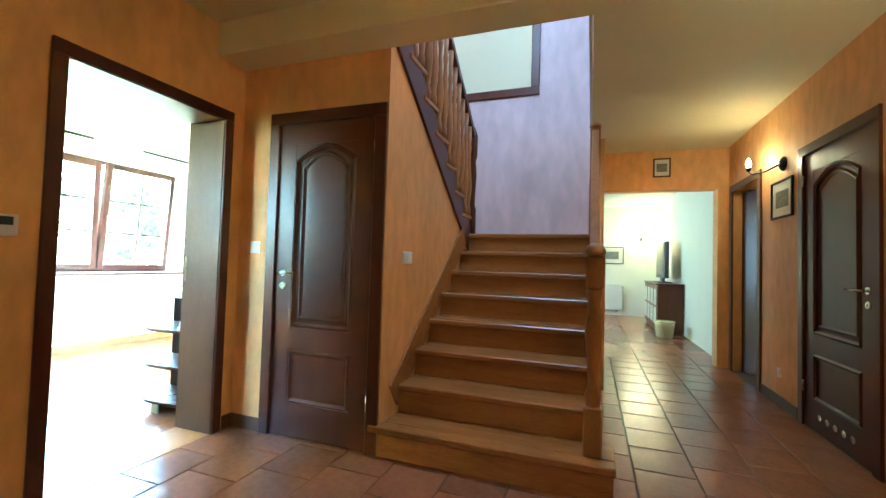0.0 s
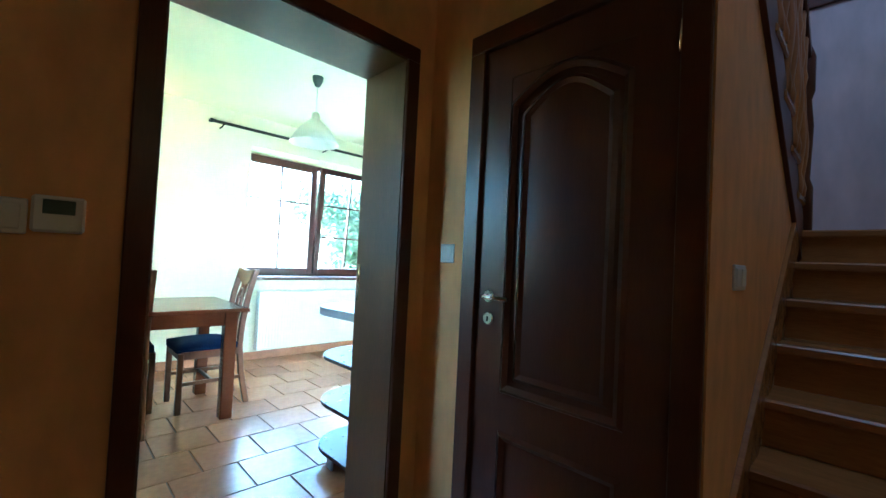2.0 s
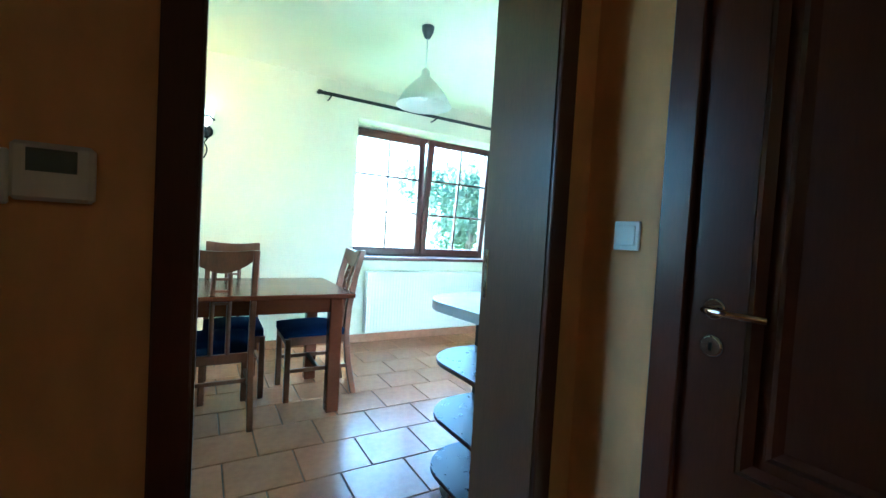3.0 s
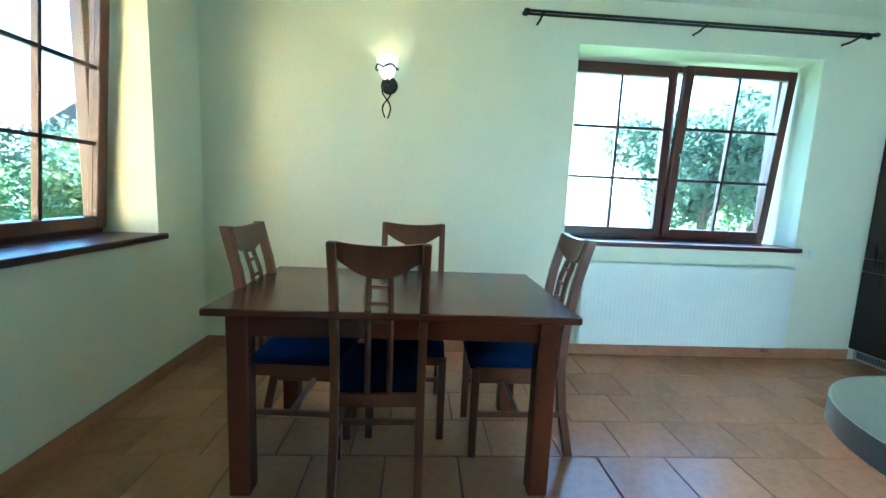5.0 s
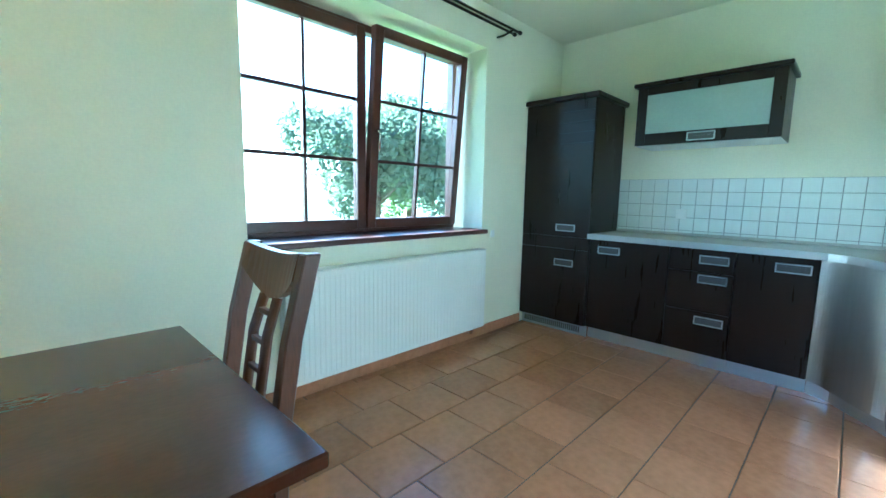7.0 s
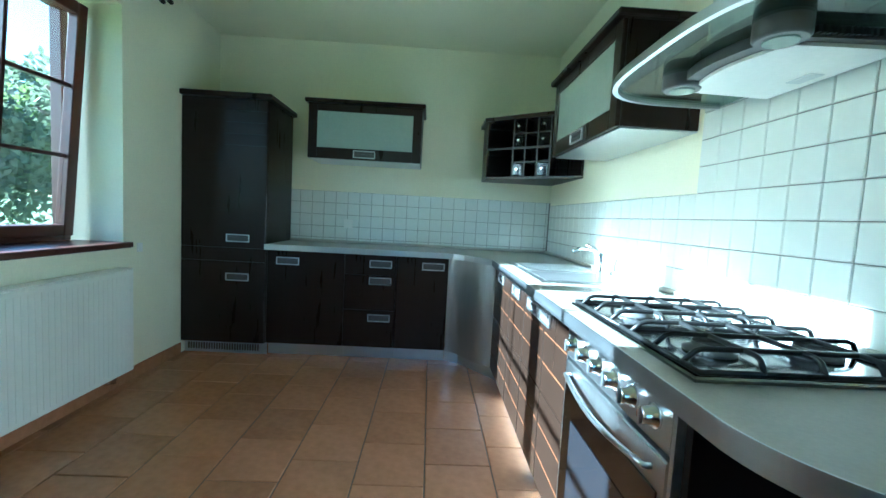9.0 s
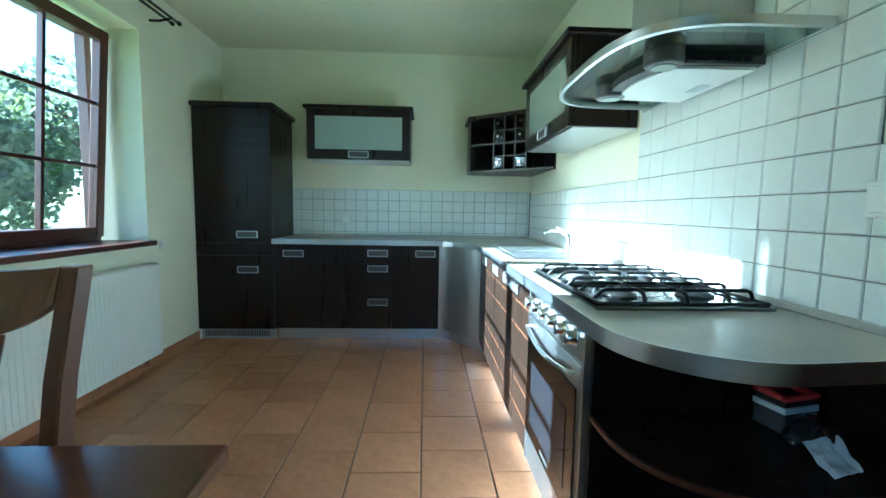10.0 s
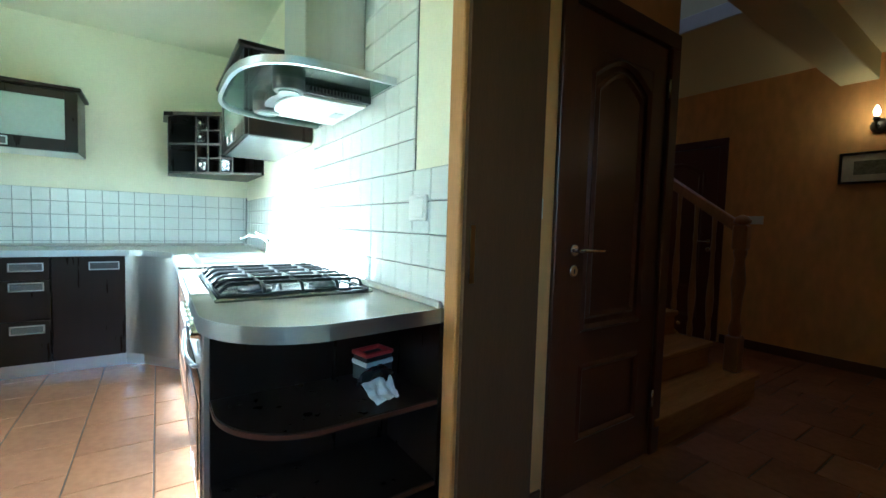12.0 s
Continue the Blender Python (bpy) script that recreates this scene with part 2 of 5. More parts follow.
def bar(a, b, w, h, bm=None):
    """A square-cut bar from a to b, w wide and h high."""
    bm = bm or bmesh.new()
    a, b = Vector(a), Vector(b)
    m = Matrix.Translation((a + b) / 2) @ (b - a).to_track_quat("X", "Z").to_matrix().to_4x4() @ Matrix.Diagonal(((b - a).length, w, h, 1))
    vs = bmesh.ops.create_cube(bm, size=1, matrix=m)["verts"]
    bmesh.ops.bevel(bm, geom=list({e for v in vs for e in v.link_edges}), offset=min(w, h) * 0.12, segments=1, affect="EDGES")
    return bm


def mesh_of(name, bm, material):
    me = bpy.data.meshes.new(name)
    bm.to_mesh(me)
    bm.free()
    me.materials.append(material)
    return me


def thing(name, label, category, base=(0, 0, 0), group="", turn=0, kind=""):
    ob = new(name)
    ob.matrix_world = pose(*base, 0, 0, turn)
    return tagged(ob, label, category, group, kind)


def part(name, bm, material, parent, label="", local=False):
    """A bmesh in world places (local: in the parent's own) as one mesh under a thing or part."""
    top = parent.parent or parent
    if not local:
        bm.transform(top.matrix_basis.inverted())
    ob = new(name, mesh_of(name, bm, material))
    ob.parent = parent
    return tagged(ob, label)


def solid(name, bm, material, label="", category="", kind="structure", group=""):
    return tagged(new(name, mesh_of(name, bm, material)), label, category, group, kind)


def arc(cx, cy, r, a0, a1, n=10, ry=None):
    return [(cx + r * math.cos(radians(a0 + (a1 - a0) * i / n)), cy + (ry or r) * math.sin(radians(a0 + (a1 - a0) * i / n))) for i in range(n + 1)]


# ---- plan ----
XW, XE, XH = -6.33, -3.345, -3.05        # kitchen west and east faces, hall's west face
YS, YN = 1.06, 6.74                      # kitchen south and north faces
ZC, ZB = 2.64, 2.43                      # ceilings, beam
XR, YB = 0.78, 7.0                       # hall's east wall, back wall
YD = 3.40                                # wall with the closed door
WB = (3.72, 5.58, 0.90, 2.32)            # west window opening
WS = (-5.80, -4.10, 0.90, 2.32)          # south window opening
DK = (2.35, 3.26, 2.06)                  # doorway kitchen to hall
T = 0.42


def wall_with(bm, axis, f0, f1, a0, a1, z0, z1, holes):
    """A wall between faces f0 and f1, running a0 to a1, with rectangular openings (a, b, low, high)."""
    def put(a, b, lo, hi):
        if b - a > 1e-4 and hi - lo > 1e-4:
            box(bm, *((f0, f1, a, b) if axis == "x" else (a, b, f0, f1)), lo, hi)
    at = a0
    for a, b, lo, hi in sorted(holes):
        put(at, a, z0, z1)
        put(a, b, z0, lo)
        put(a, b, hi, z1)
        at = b
    put(at, a1, z0, z1)
    return bm


# kitchen shell
solid("wall_west", wall_with(bmesh.new(), "x", XW - T, XW, YS - T, YN + 0.3, 0, ZC, [WB]), M_CREAM, "cream painted plaster wall with a deep window recess", "wall")
solid("wall_south", wall_with(bmesh.new(), "y", YS - T, YS, XW, XE, 0, ZC, [WS]), M_CREAM, "cream painted plaster wall with a window", "wall")
solid("wall_north", boxes((XW, XE, YN, YN + 0.3, 0, ZC)), M_CREAM, "cream painted plaster kitchen wall", "wall")
wall_east = solid("wall_east", wall_with(bmesh.new(), "x", XE, XE + 0.11, YS - T, YN + 0.3, 0, ZC, [(DK[0], DK[1], 0, DK[2])]), M_CREAM, "cream painted kitchen wall beside the doorway", "wall")
solid("ceiling_kitchen", boxes((XW - T, XE + 0.11, YS - T, YN + 0.3, ZC, ZC + 0.25)), M_CEILK, "cream painted kitchen ceiling", "ceiling")
floor_k = solid("floor_kitchen", boxes((XW - T, XE + 0.11, YS - T, YN + 0.3, -0.2, -0.006)), M_GROUT, "terracotta tiled kitchen floor with dark joints", "floor")
solid("baseboard_west", boxes((XW, XW + 0.012, YS + 0.012, 6.17, 0, 0.085), r=0.003), M_TILE, "brown tiled baseboard", "baseboard")
solid("baseboard_south", boxes((XW, XE, YS, YS + 0.012, 0, 0.085), r=0.003), M_TILE, "brown tiled baseboard", "baseboard")

# unseen overhang, added to hold back sky light from both kitchen windows
solid("roof_eaves", boxes((XW - T - 0.75, XW - T, YS - T - 0.75, YN + 0.9, ZC + 0.12, ZC + 0.25), (XW - T, XE + 0.11, YS - T - 0.75, YS - T, ZC + 0.12, ZC + 0.25)), M_ROOF, "unseen dark overhang added above the kitchen windows to cut sky light", "eaves")

# hall shell
solid("wall_hall_west", wall_with(bmesh.new(), "x", XE + 0.112, XH, -1.3, YD + 0.1, 0, ZC, [(DK[0], DK[1], 0, DK[2])]), M_ORANGE, "orange sponged plaster wall with the kitchen doorway", "wall")
CD = (-2.735, -2.0, 2.035)
wall_d = bmesh.new()
wall_with(wall_d, "y", YD, YD + 0.14, XH, -1.93, 0, ZC, [(CD[0], CD[1], 0, CD[2])])
solid("wall_stair_front", wall_d, M_ORANGE, "orange sponged plaster wall with a dark door", "wall")
bm = bmesh.new()
side = [(YD + 0.14, 0), (6.3, 0), (6.3, 1.26), (5.25, 1.26), (YD + 0.14, 2.42)]
lo = [bm.verts.new((-2.03, y, z)) for y, z in side]
hi = [bm.verts.new((-1.93, y, z)) for y, z in side]
bm.faces.new(lo), bm.faces.new(hi)
for i in range(5):
    bm.faces.new((lo[i], lo[(i + 1) % 5], hi[(i + 1) % 5], hi[i]))
bmesh.ops.recalc_face_normals(bm, faces=bm.faces)
solid("wall_stair_side", bm, M_ORANGE, "orange plaster wall rising with the stairs", "wall")
solid("wall_hall_east", wall_with(bmesh.new(), "x", XR, XR + 0.2, -1.3, 7.0, 0, ZC, [(4.28, 5.14, 0, 2.06), (6.05, 6.86, 0, 2.08)]), M_ORANGE, "orange sponged plaster wall with two dark doors", "wall")
solid("wall_hall_back", wall_with(bmesh.new(), "y", YB, YB + 0.2, -0.74, XR + 0.2, 0, ZC, [(-0.62, 0.66, 0, 2.14)]), M_ORANGE, "orange plaster wall above the living room opening", "wall")
solid("wall_hall_south", boxes((XH, XR + 0.2, -1.5, -1.3, 0, ZC)), M_ORANGE, "orange sponged plaster wall", "wall")
solid("wall_under_landing", boxes((-0.74, -0.64, 5.41, 6.3, 0, 1.30), (-0.74, -0.64, 6.3, YB, 0, ZC)), M_ORANGE, "orange plaster wall under the landing", "wall")
floor_h = solid("floor_hall", boxes((XE + 0.112, XR + 0.2, -1.5, 12.6, -0.2, -0.006)), M_GROUT, "dark terracotta tiled hall floor", "floor")
solid("ceiling_hall_front", boxes((XE + 0.112, XR + 0.2, -1.5, 3.16, ZC, ZC + 0.25)), M_CEIL, "yellow cream hall ceiling", "ceiling")
solid("ceiling_hall_back", boxes((-0.78, XR + 0.2, YD, YB + 0.2, ZC, ZC + 0.25)), M_CEIL, "yellow cream corridor ceiling", "ceiling")
solid("ceiling_beam", boxes((XH, XR, 3.16, YD, ZB, ZC + 0.25), r=0.006), M_CEIL, "cream ceiling beam across the hall", "beam")
# stairwell
solid("wall_stair_back", boxes((-3.1, -0.72, 6.3, 6.45, 0, 5.4)), M_LILAC, "pale lilac plaster wall above the landing", "wall")
solid("wall_stair_east_upper", boxes((-0.78, -0.66, YD, 6.3, ZC + 0.25, 5.4)), M_LILAC, "pale lilac upper stairwell wall", "wall")
solid("wall_stair_west_upper", boxes((-3.1, -2.98, YD + 0.142, 6.3, 0, 5.4), (-3.1, -2.98, 3.0, YD + 0.142, ZC + 0.002, 5.4)), M_LILAC, "pale stairwell wall", "wall")
solid("wall_stair_front_upper", boxes((-3.1, -0.6, 3.2, 3.4, ZC + 0.25, 5.4)), M_LILAC, "pale upper stairwell wall", "wall")
solid("ceiling_stairwell", boxes((-3.1, -0.6, 3.2, 6.45, 5.4, 5.5)), M_WHITE, "white stairwell ceiling", "ceiling")
solid("trim_stairwell", boxes((-0.805, -0.782, YD + 0.01, 6.29, ZC - 0.01, ZC + 0.1), r=0.004), M_PLASTIC, "white trim along the stairwell edge", "trim")
# living room
solid("wall_living_east", boxes((XR, XR + 0.2, YB + 0.2, 12.4, 0, ZC)), M_WHITE, "white living room wall", "wall")
solid("wall_living_north", boxes((-3.6, XR, 12.2, 12.4, 0, ZC)), M_WHITE, "white living room wall", "wall")
solid("wall_living_west", boxes((-3.7, -3.5, YB + 0.2, 12.4, 0, ZC)), M_WHITE, "white living room wall", "wall")
solid("wall_living_south", boxes((-3.6, -0.74, YB, YB + 0.2, 0, ZC)), M_WHITE, "white living room wall", "wall")
solid("ceiling_living", boxes((-3.7, XR + 0.2, YB + 0.2, 12.4, ZC, ZC + 0.2)), M_WHITE, "white living room ceiling", "ceiling")
solid("baseboard_hall_east", boxes((XR - 0.012, XR, 5.23, 5.98, 0, 0.09), (XR - 0.012, XR, -1.3, 4.19, 0, 0.09), r=0.003), M_JAMB, "brown tiled baseboard", "baseboard")
solid("baseboard_hall_north", boxes((XH, -2.81, YD - 0.012, YD, 0, 0.09), r=0.003), M_JAMB, "brown tiled baseboard", "baseboard")
solid("baseboard_hall_west", boxes((XH, XH + 0.012, 3.32, YD - 0.012, 0, 0.09), (XH, XH + 0.012, -1.3, 2.28, 0, 0.09), r=0.003), M_JAMB, "brown tiled baseboard", "baseboard")
# small side room behind the ajar door, and a backing behind the closed one
solid("wall_side_room", boxes((2.2, 2.3, 5.8, 7.2, 0, ZC), (XR + 0.2, 2.2, 5.8, 5.9, 0, ZC), (XR + 0.2, 2.2, 7.1, 7.2, 0, ZC)), M_WHITE, "pale side room wall", "wall")
# unseen wall, added to stop sky light leaking round the closed door
solid("wall_closet", boxes((XR + 0.2, XR + 0.3, 4.1, 5.3, 0, ZC)), M_WHITE, "plain unseen backing wall added behind the closed door against sky light", "wall")
solid("ceiling_side_room", boxes((XR + 0.2, 2.3, 5.8, 7.2, ZC, ZC + 0.1)), M_WHITE, "pale side room ceiling", "ceiling")
solid("floor_side_room", boxes((XR + 0.2, 2.3, 5.8, 7.2, -0.2, -0.002)), M_TILE_H, "tiled side room floor", "floor")

# doorway kitchen to hall: lining and casings
door_k = thing("door_1", "dark brown wooden door lining between hall and kitchen, open", "doorway", (XH, 2.8, 0), kind="structure")
J = 0.025
part("lining", boxes((XE - 0.004, XH + 0.004, DK[0], DK[0] + J, 0, DK[2] - J), (XE - 0.004, XH + 0.004, DK[1] - J, DK[1], 0, DK[2] - J), (XE - 0.004, XH + 0.004, DK[0], DK[1], DK[2] - J, DK[2])), M_JAMB, door_k)
C = 0.065
part("hall_casing", boxes((XH, XH + 0.018, DK[0] - C + 0.02, DK[0] + 0.02, 0, DK[2] - 0.02), (XH, XH + 0.018, DK[1] - 0.02, DK[1] + C - 0.02, 0, DK[2] - 0.02), (XH, XH + 0.018, DK[0] - C + 0.02, DK[1] + C - 0.02, DK[2] - 0.02, DK[2] + C - 0.02), r=0.004), M_DOOR, door_k)
part("kitchen_casing", boxes((XE - 0.02, XE - 0.002, DK[0] - 0.05, DK[0] + 0.012, 0, DK[2] - 0.012), (XE - 0.02, XE - 0.002, DK[1] - 0.012, DK[1] + 0.05, 0, DK[2] - 0.012), (XE - 0.02, XE - 0.002, DK[0] - 0.05, DK[1] + 0.05, DK[2] - 0.012, DK[2] + 0.05), r=0.004), M_EDGE, door_k, "light brown casing")
part("strike_plate", boxes((XE + 0.012, XE + 0.03, DK[1] - J - 0.003, DK[1] - J, 0.97, 1.14), r=0.001), M_CHROME, door_k, "steel strike plate")
part("threshold", boxes((XE, XH, DK[0] + J, DK[1] - J, -0.004, 0.003)), M_EDGE, door_k)


# ---- panelled doors ----
def ring_path(w, h, arch, x0, z0, n=12):
    pts = [(x0, z0), (x0 + w, z0), (x0 + w, z0 + h - arch)]
    if arch:
        pts += [(x0 + w - w * i / n, z0 + h - arch + arch * math.sin(math.pi * i / n)) for i in range(1, n)]
    pts.append((x0, z0 + h - arch))
    return pts


def moulding(bm, pts, y, width, depth):
    """A raised border round a closed outline of (x, z) in the plane y."""
    c = Vector((sum(p[0] for p in pts) / len(pts), sum(p[1] for p in pts) / len(pts)))
    N = len(pts)
    rows = []
    for i in range(N):
        p, a, b = Vector(pts[i]), Vector(pts[i - 1]), Vector(pts[(i + 1) % N])
        d = ((p - a).normalized() + (b - p).normalized()).normalized()
        nrm = Vector((-d.y, d.x))
        k = 1 / max(0.5, abs(nrm.dot(Vector((-(p - a).normalized().y, (p - a).normalized().x)))))
        q = p + nrm * width * k
        mid = p + nrm * width * k * 0.45
        rows.append([bm.verts.new(v) for v in ((p.x, y, p.y), (mid.x, y - depth, mid.y), (q.x, y, q.y))])
    for i in range(N):
        a, b = rows[i], rows[(i + 1) % N]
        for k in range(2):
            bm.faces.new((a[k], a[k + 1], b[k + 1], b[k]))
    return bm


def lever(parent, x, y, z, sign):
    h = part("door_handle", lathe([(0.024, 0), (0.026, 0.004), (0.022, 0.009)], m=pose(x, y, z, 90, 0, 0)), M_CHROME, parent, "chrome lever handle", local=True)
    part("lever", tube([(x, y, z), (x, y - 0.045, z), (x + sign * 0.02, y - 0.055, z), (x + sign * 0.125, y - 0.055, z)], 0.0085), M_CHROME, h, local=True)
    k = part("key_rose", lathe([(0.026, 0), (0.026, 0.005), (0.021, 0.009)], m=pose(x, y, z - 0.085, 90, 0, 0)), M_CHROME, parent, "chrome key rose", local=True)
    part("keyhole", boxes((x - 0.003, x + 0.003, y - 0.0105, y - 0.0085, z - 0.095, z - 0.077)), M_BLACK, k, local=True)


def panel_door(name, label, w, h, m, handle_left, vents=False, leaf_turn=0):
    """A door set: casing, leaf with an arched upper and a square lower panel. Origin: floor, middle of the opening; front towards -y."""
    d = thing(name, label, "door", kind="structure")
    d.matrix_world = m
    part("casing", boxes((-w / 2 - 0.065, -w / 2 + 0.012, -0.02, 0.0, 0, h - 0.012), (w / 2 - 0.012, w / 2 + 0.065, -0.02, 0.0, 0, h - 0.012), (-w / 2 - 0.065, w / 2 + 0.065, -0.02, 0.0, h - 0.012, h + 0.065), r=0.004), M_DOOR, d, local=True)
    part("lining", boxes((-w / 2, -w / 2 + 0.012, 0.0, 0.14, 0, h), (w / 2 - 0.012, w / 2, 0.0, 0.14, 0, h), (-w / 2 + 0.012, w / 2 - 0.012, 0.0, 0.14, h - 0.012, h)), M_DOOR, d, local=True)
    a, b = -w / 2 + 0.014, w / 2 - 0.014
    st, y0 = 0.125, 0.0
    leaf = bmesh.new()
    lo1, hi1 = 0.22, 0.56
    lo2, hi2, rise = 0.70, h - 0.15, 0.10
    top = h - 0.016
    for r_ in ((a, a + st, y0, y0 + 0.04, 0.006, top), (b - st, b, y0, y0 + 0.04, 0.006, top), (a + st, b - st, y0, y0 + 0.04, 0.006, lo1),
               (a + st, b - st, y0, y0 + 0.04, hi1, lo2), (a + st, b - st, y0, y0 + 0.04, hi2, top), (a + st, b - st, y0 + 0.014, y0 + 0.03, lo1, hi1), (a + st, b - st, y0 + 0.014, y0 + 0.03, lo2, hi2)):
        box(leaf, *r_)
    # spandrels that shape the arch
    n = 12
    pw = b - a - 2 * st
    for i in range(n):
        x_, x2 = a + st + pw * i / n, a + st + pw * (i + 1) / n
        s_ = lambda q: hi2 - rise + rise * math.sin(math.pi * min(1, max(0, q / n)))
        vs = [leaf.verts.new(v) for v in ((x_, y0 + 0.002, s_(i)), (x2, y0 + 0.002, s_(i + 1)), (x2, y0 + 0.002, hi2), (x_, y0 + 0.002, hi2))]
        vs2 = [leaf.verts.new(v) for v in ((x_, y0 + 0.014, s_(i)), (x2, y0 + 0.014, s_(i + 1)))]
        if i not in (n // 2 - 1, n // 2):
            leaf.faces.new(vs)
        leaf.faces.new((vs[0], vs2[0], vs2[1], vs[1]))
    lf = part("door_leaf", leaf, M_DOOR, d, local=True)
    up = moulding(bmesh.new(), ring_path(pw, hi2 - lo2, rise, a + st, lo2), y0 + 0.003, 0.032, 0.012)
    part("upper_moulding", up, M_DOOR, lf, local=True)
    part("lower_moulding", moulding(bmesh.new(), ring_path(pw, hi1 - lo1, 0, a + st, lo1), y0 + 0.003, 0.032, 0.012), M_DOOR, lf, local=True)
    part("upper_field", moulding(bmesh.new(), ring_path(pw - 0.1, hi2 - lo2 - 0.1, rise, a + st + 0.05, lo2 + 0.05), y0 + 0.013, 0.03, 0.01), M_DOOR, lf, local=True)
    lever(lf, (a + 0.06) if handle_left else (b - 0.06), y0, 1.05, 1 if handle_left else -1)
    hx = b + 0.004 if handle_left else a - 0.004
    for z in (0.25, h - 0.25):
        part("hinge", lathe([(0.008, z), (0.008, z + 0.09)], m=pose(hx, -0.012, 0), n=10), M_CHROME, d, "steel hinge", local=True)
    if vents:
        for i in range(5):
            part("vent_ring", lathe([(0.016, 0), (0.022, 0.004), (0.022, 0.0), (0.012, -0.004)], m=pose(-0.2 + 0.1 * i, y0 - 0.001, 0.12, 90, 0, 0), n=12), M_CHROME, lf, "small chrome ventilation ring", local=True)
    return d


panel_door("door_2", "closed dark mahogany panel door with arched panel", 0.735, 2.035, pose(-2.3675, YD, 0), True)
panel_door("door_3", "closed dark mahogany door with ventilation rings", 0.86, 2.06, pose(XR, 4.71, 0, 0, 0, -90), False, True)
d4 = thing("door_4", "dark mahogany door casing with a leaf standing ajar", "door", (XR, 6.455, 0), kind="structure")
part("casing", boxes((XR - 0.02, XR, 5.985, 6.065, 0, 2.065), (XR - 0.02, XR, 6.845, 6.925, 0, 2.065), (XR - 0.02, XR, 5.985, 6.925, 2.065, 2.145), r=0.004), M_JAMB, d4)
bm = boxes((0, 0.74, 0, 0.04, 0.01, 2.05), r=0.004)
bm.transform(pose(XR + 0.08, 6.83, 0, 0, 0, -68))
lf = part("door_leaf", bm, M_DOOR, d4)


# ---- windows ----
def lattice_sash(parent, w, h, m, handle=None):
    """A wooden sash with two by three panes. Origin: lower corner; x along, z up, y towards outside."""
    f = 0.068
    sash = part("sash", boxes((0, f, 0, 0.06, 0, h), (w - f, w, 0, 0.06, 0, h), (f, w - f, 0, 0.06, 0, f), (f, w - f, 0, 0.06, h - f, h), r=0.005).copy(), M_WINWOOD, parent, local=True)
    sash.matrix_basis = m
    iw, ih = w - 2 * f, h - 2 * f
    bars = [(w / 2 - 0.011, w / 2 + 0.011, 0.012, 0.05, f, h - f)] + [(f, w - f, 0.014, 0.048, f + ih * k / 3 - 0.011, f + ih * k / 3 + 0.011) for k in (1, 2)]
    for row in bars:
        part("glazing_bar", boxes(row, r=0.003), M_WINWOOD, sash, local=True)
    for i in range(2):
        for k in range(3):
            g = part("pane", boxes((f + iw * i / 2, f + iw * (i + 1) / 2, 0.029, 0.033, f + ih * k / 3, f + ih * (k + 1) / 3)), M_GLASS, sash, local=True)
            g.visible_shadow = False
    if handle is not None:
        part("window_handle", tube([(handle, 0, h * 0.50), (handle, -0.035, h * 0.50), (handle, -0.045, h * 0.48), (handle, -0.045, h * 0.40)], 0.008), M_CHROME, sash, "chrome window handle", local=True)
    return sash


def lattice_window(name, label, w, h, m, open_deg, split=0.495):
    d = thing(name, label, "window", kind="structure")
    d.matrix_world = m
    f = 0.05
    part("window_frame", boxes((0, f, 0.02, 0.09, 0, h), (w - f, w, 0.02, 0.09, 0, h), (f, w - f, 0.02, 0.09, 0, f), (f, w - f, 0.02, 0.09, h - f, h), (w * split - 0.03, w * split + 0.03, 0.03, 0.09, f, h - f), r=0.004), M_WINWOOD, d, local=True)
    sh = h - 0.06
    lattice_sash(d, w * split - 0.03, sh, pose(0.025, -0.012, 0.03))
    lattice_sash(d, w * (1 - split) - 0.03, sh, pose(w * split + 0.005, -0.016, 0.03, open_deg, 0, 0), 0.035)
    return d


# a west-facing window: local x runs north, local y runs west
lattice_window("window_1", "red-brown wooden lattice window with one sash tilted open", WB[1] - WB[0] - 0.01, WB[3] - WB[2] - 0.01, Matrix.Translation((XW - 0.29, WB[0] + 0.005, WB[2])) @ pose(0, 0, 0, 0, 0, 90), 4.5)
lattice_window("window_2", "red-brown wooden lattice window with one sash tilted open", WS[1] - WS[0] - 0.01, WS[3] - WS[2] - 0.01, Matrix.Translation((WS[1] - 0.005, YS - 0.29, WS[2])) @ pose(0, 0, 0, 0, 0, 180), 4.5)
solid("window_sill_west", boxes((XW - 0.30, XW + 0.045, WB[0] - 0.02, WB[1] + 0.03, WB[2] - 0.03, WB[2] + 0.004), r=0.006), M_WINWOOD, "red-brown wooden window sill", "window sill")
solid("window_sill_south", boxes((WS[0] - 0.03, WS[1] + 0.03, YS - 0.30, YS + 0.045, WS[2] - 0.03, WS[2] + 0.004), r=0.006), M_WINWOOD, "red-brown wooden window sill", "window sill")


# ---- stairs ----
RISE, RUN, Y1 = 0.18, 0.252, 3.37
stairs = thing("staircase", "varnished brown oak staircase with closed risers and a landing", "staircase", (-1.32, Y1, 0), kind="structure")
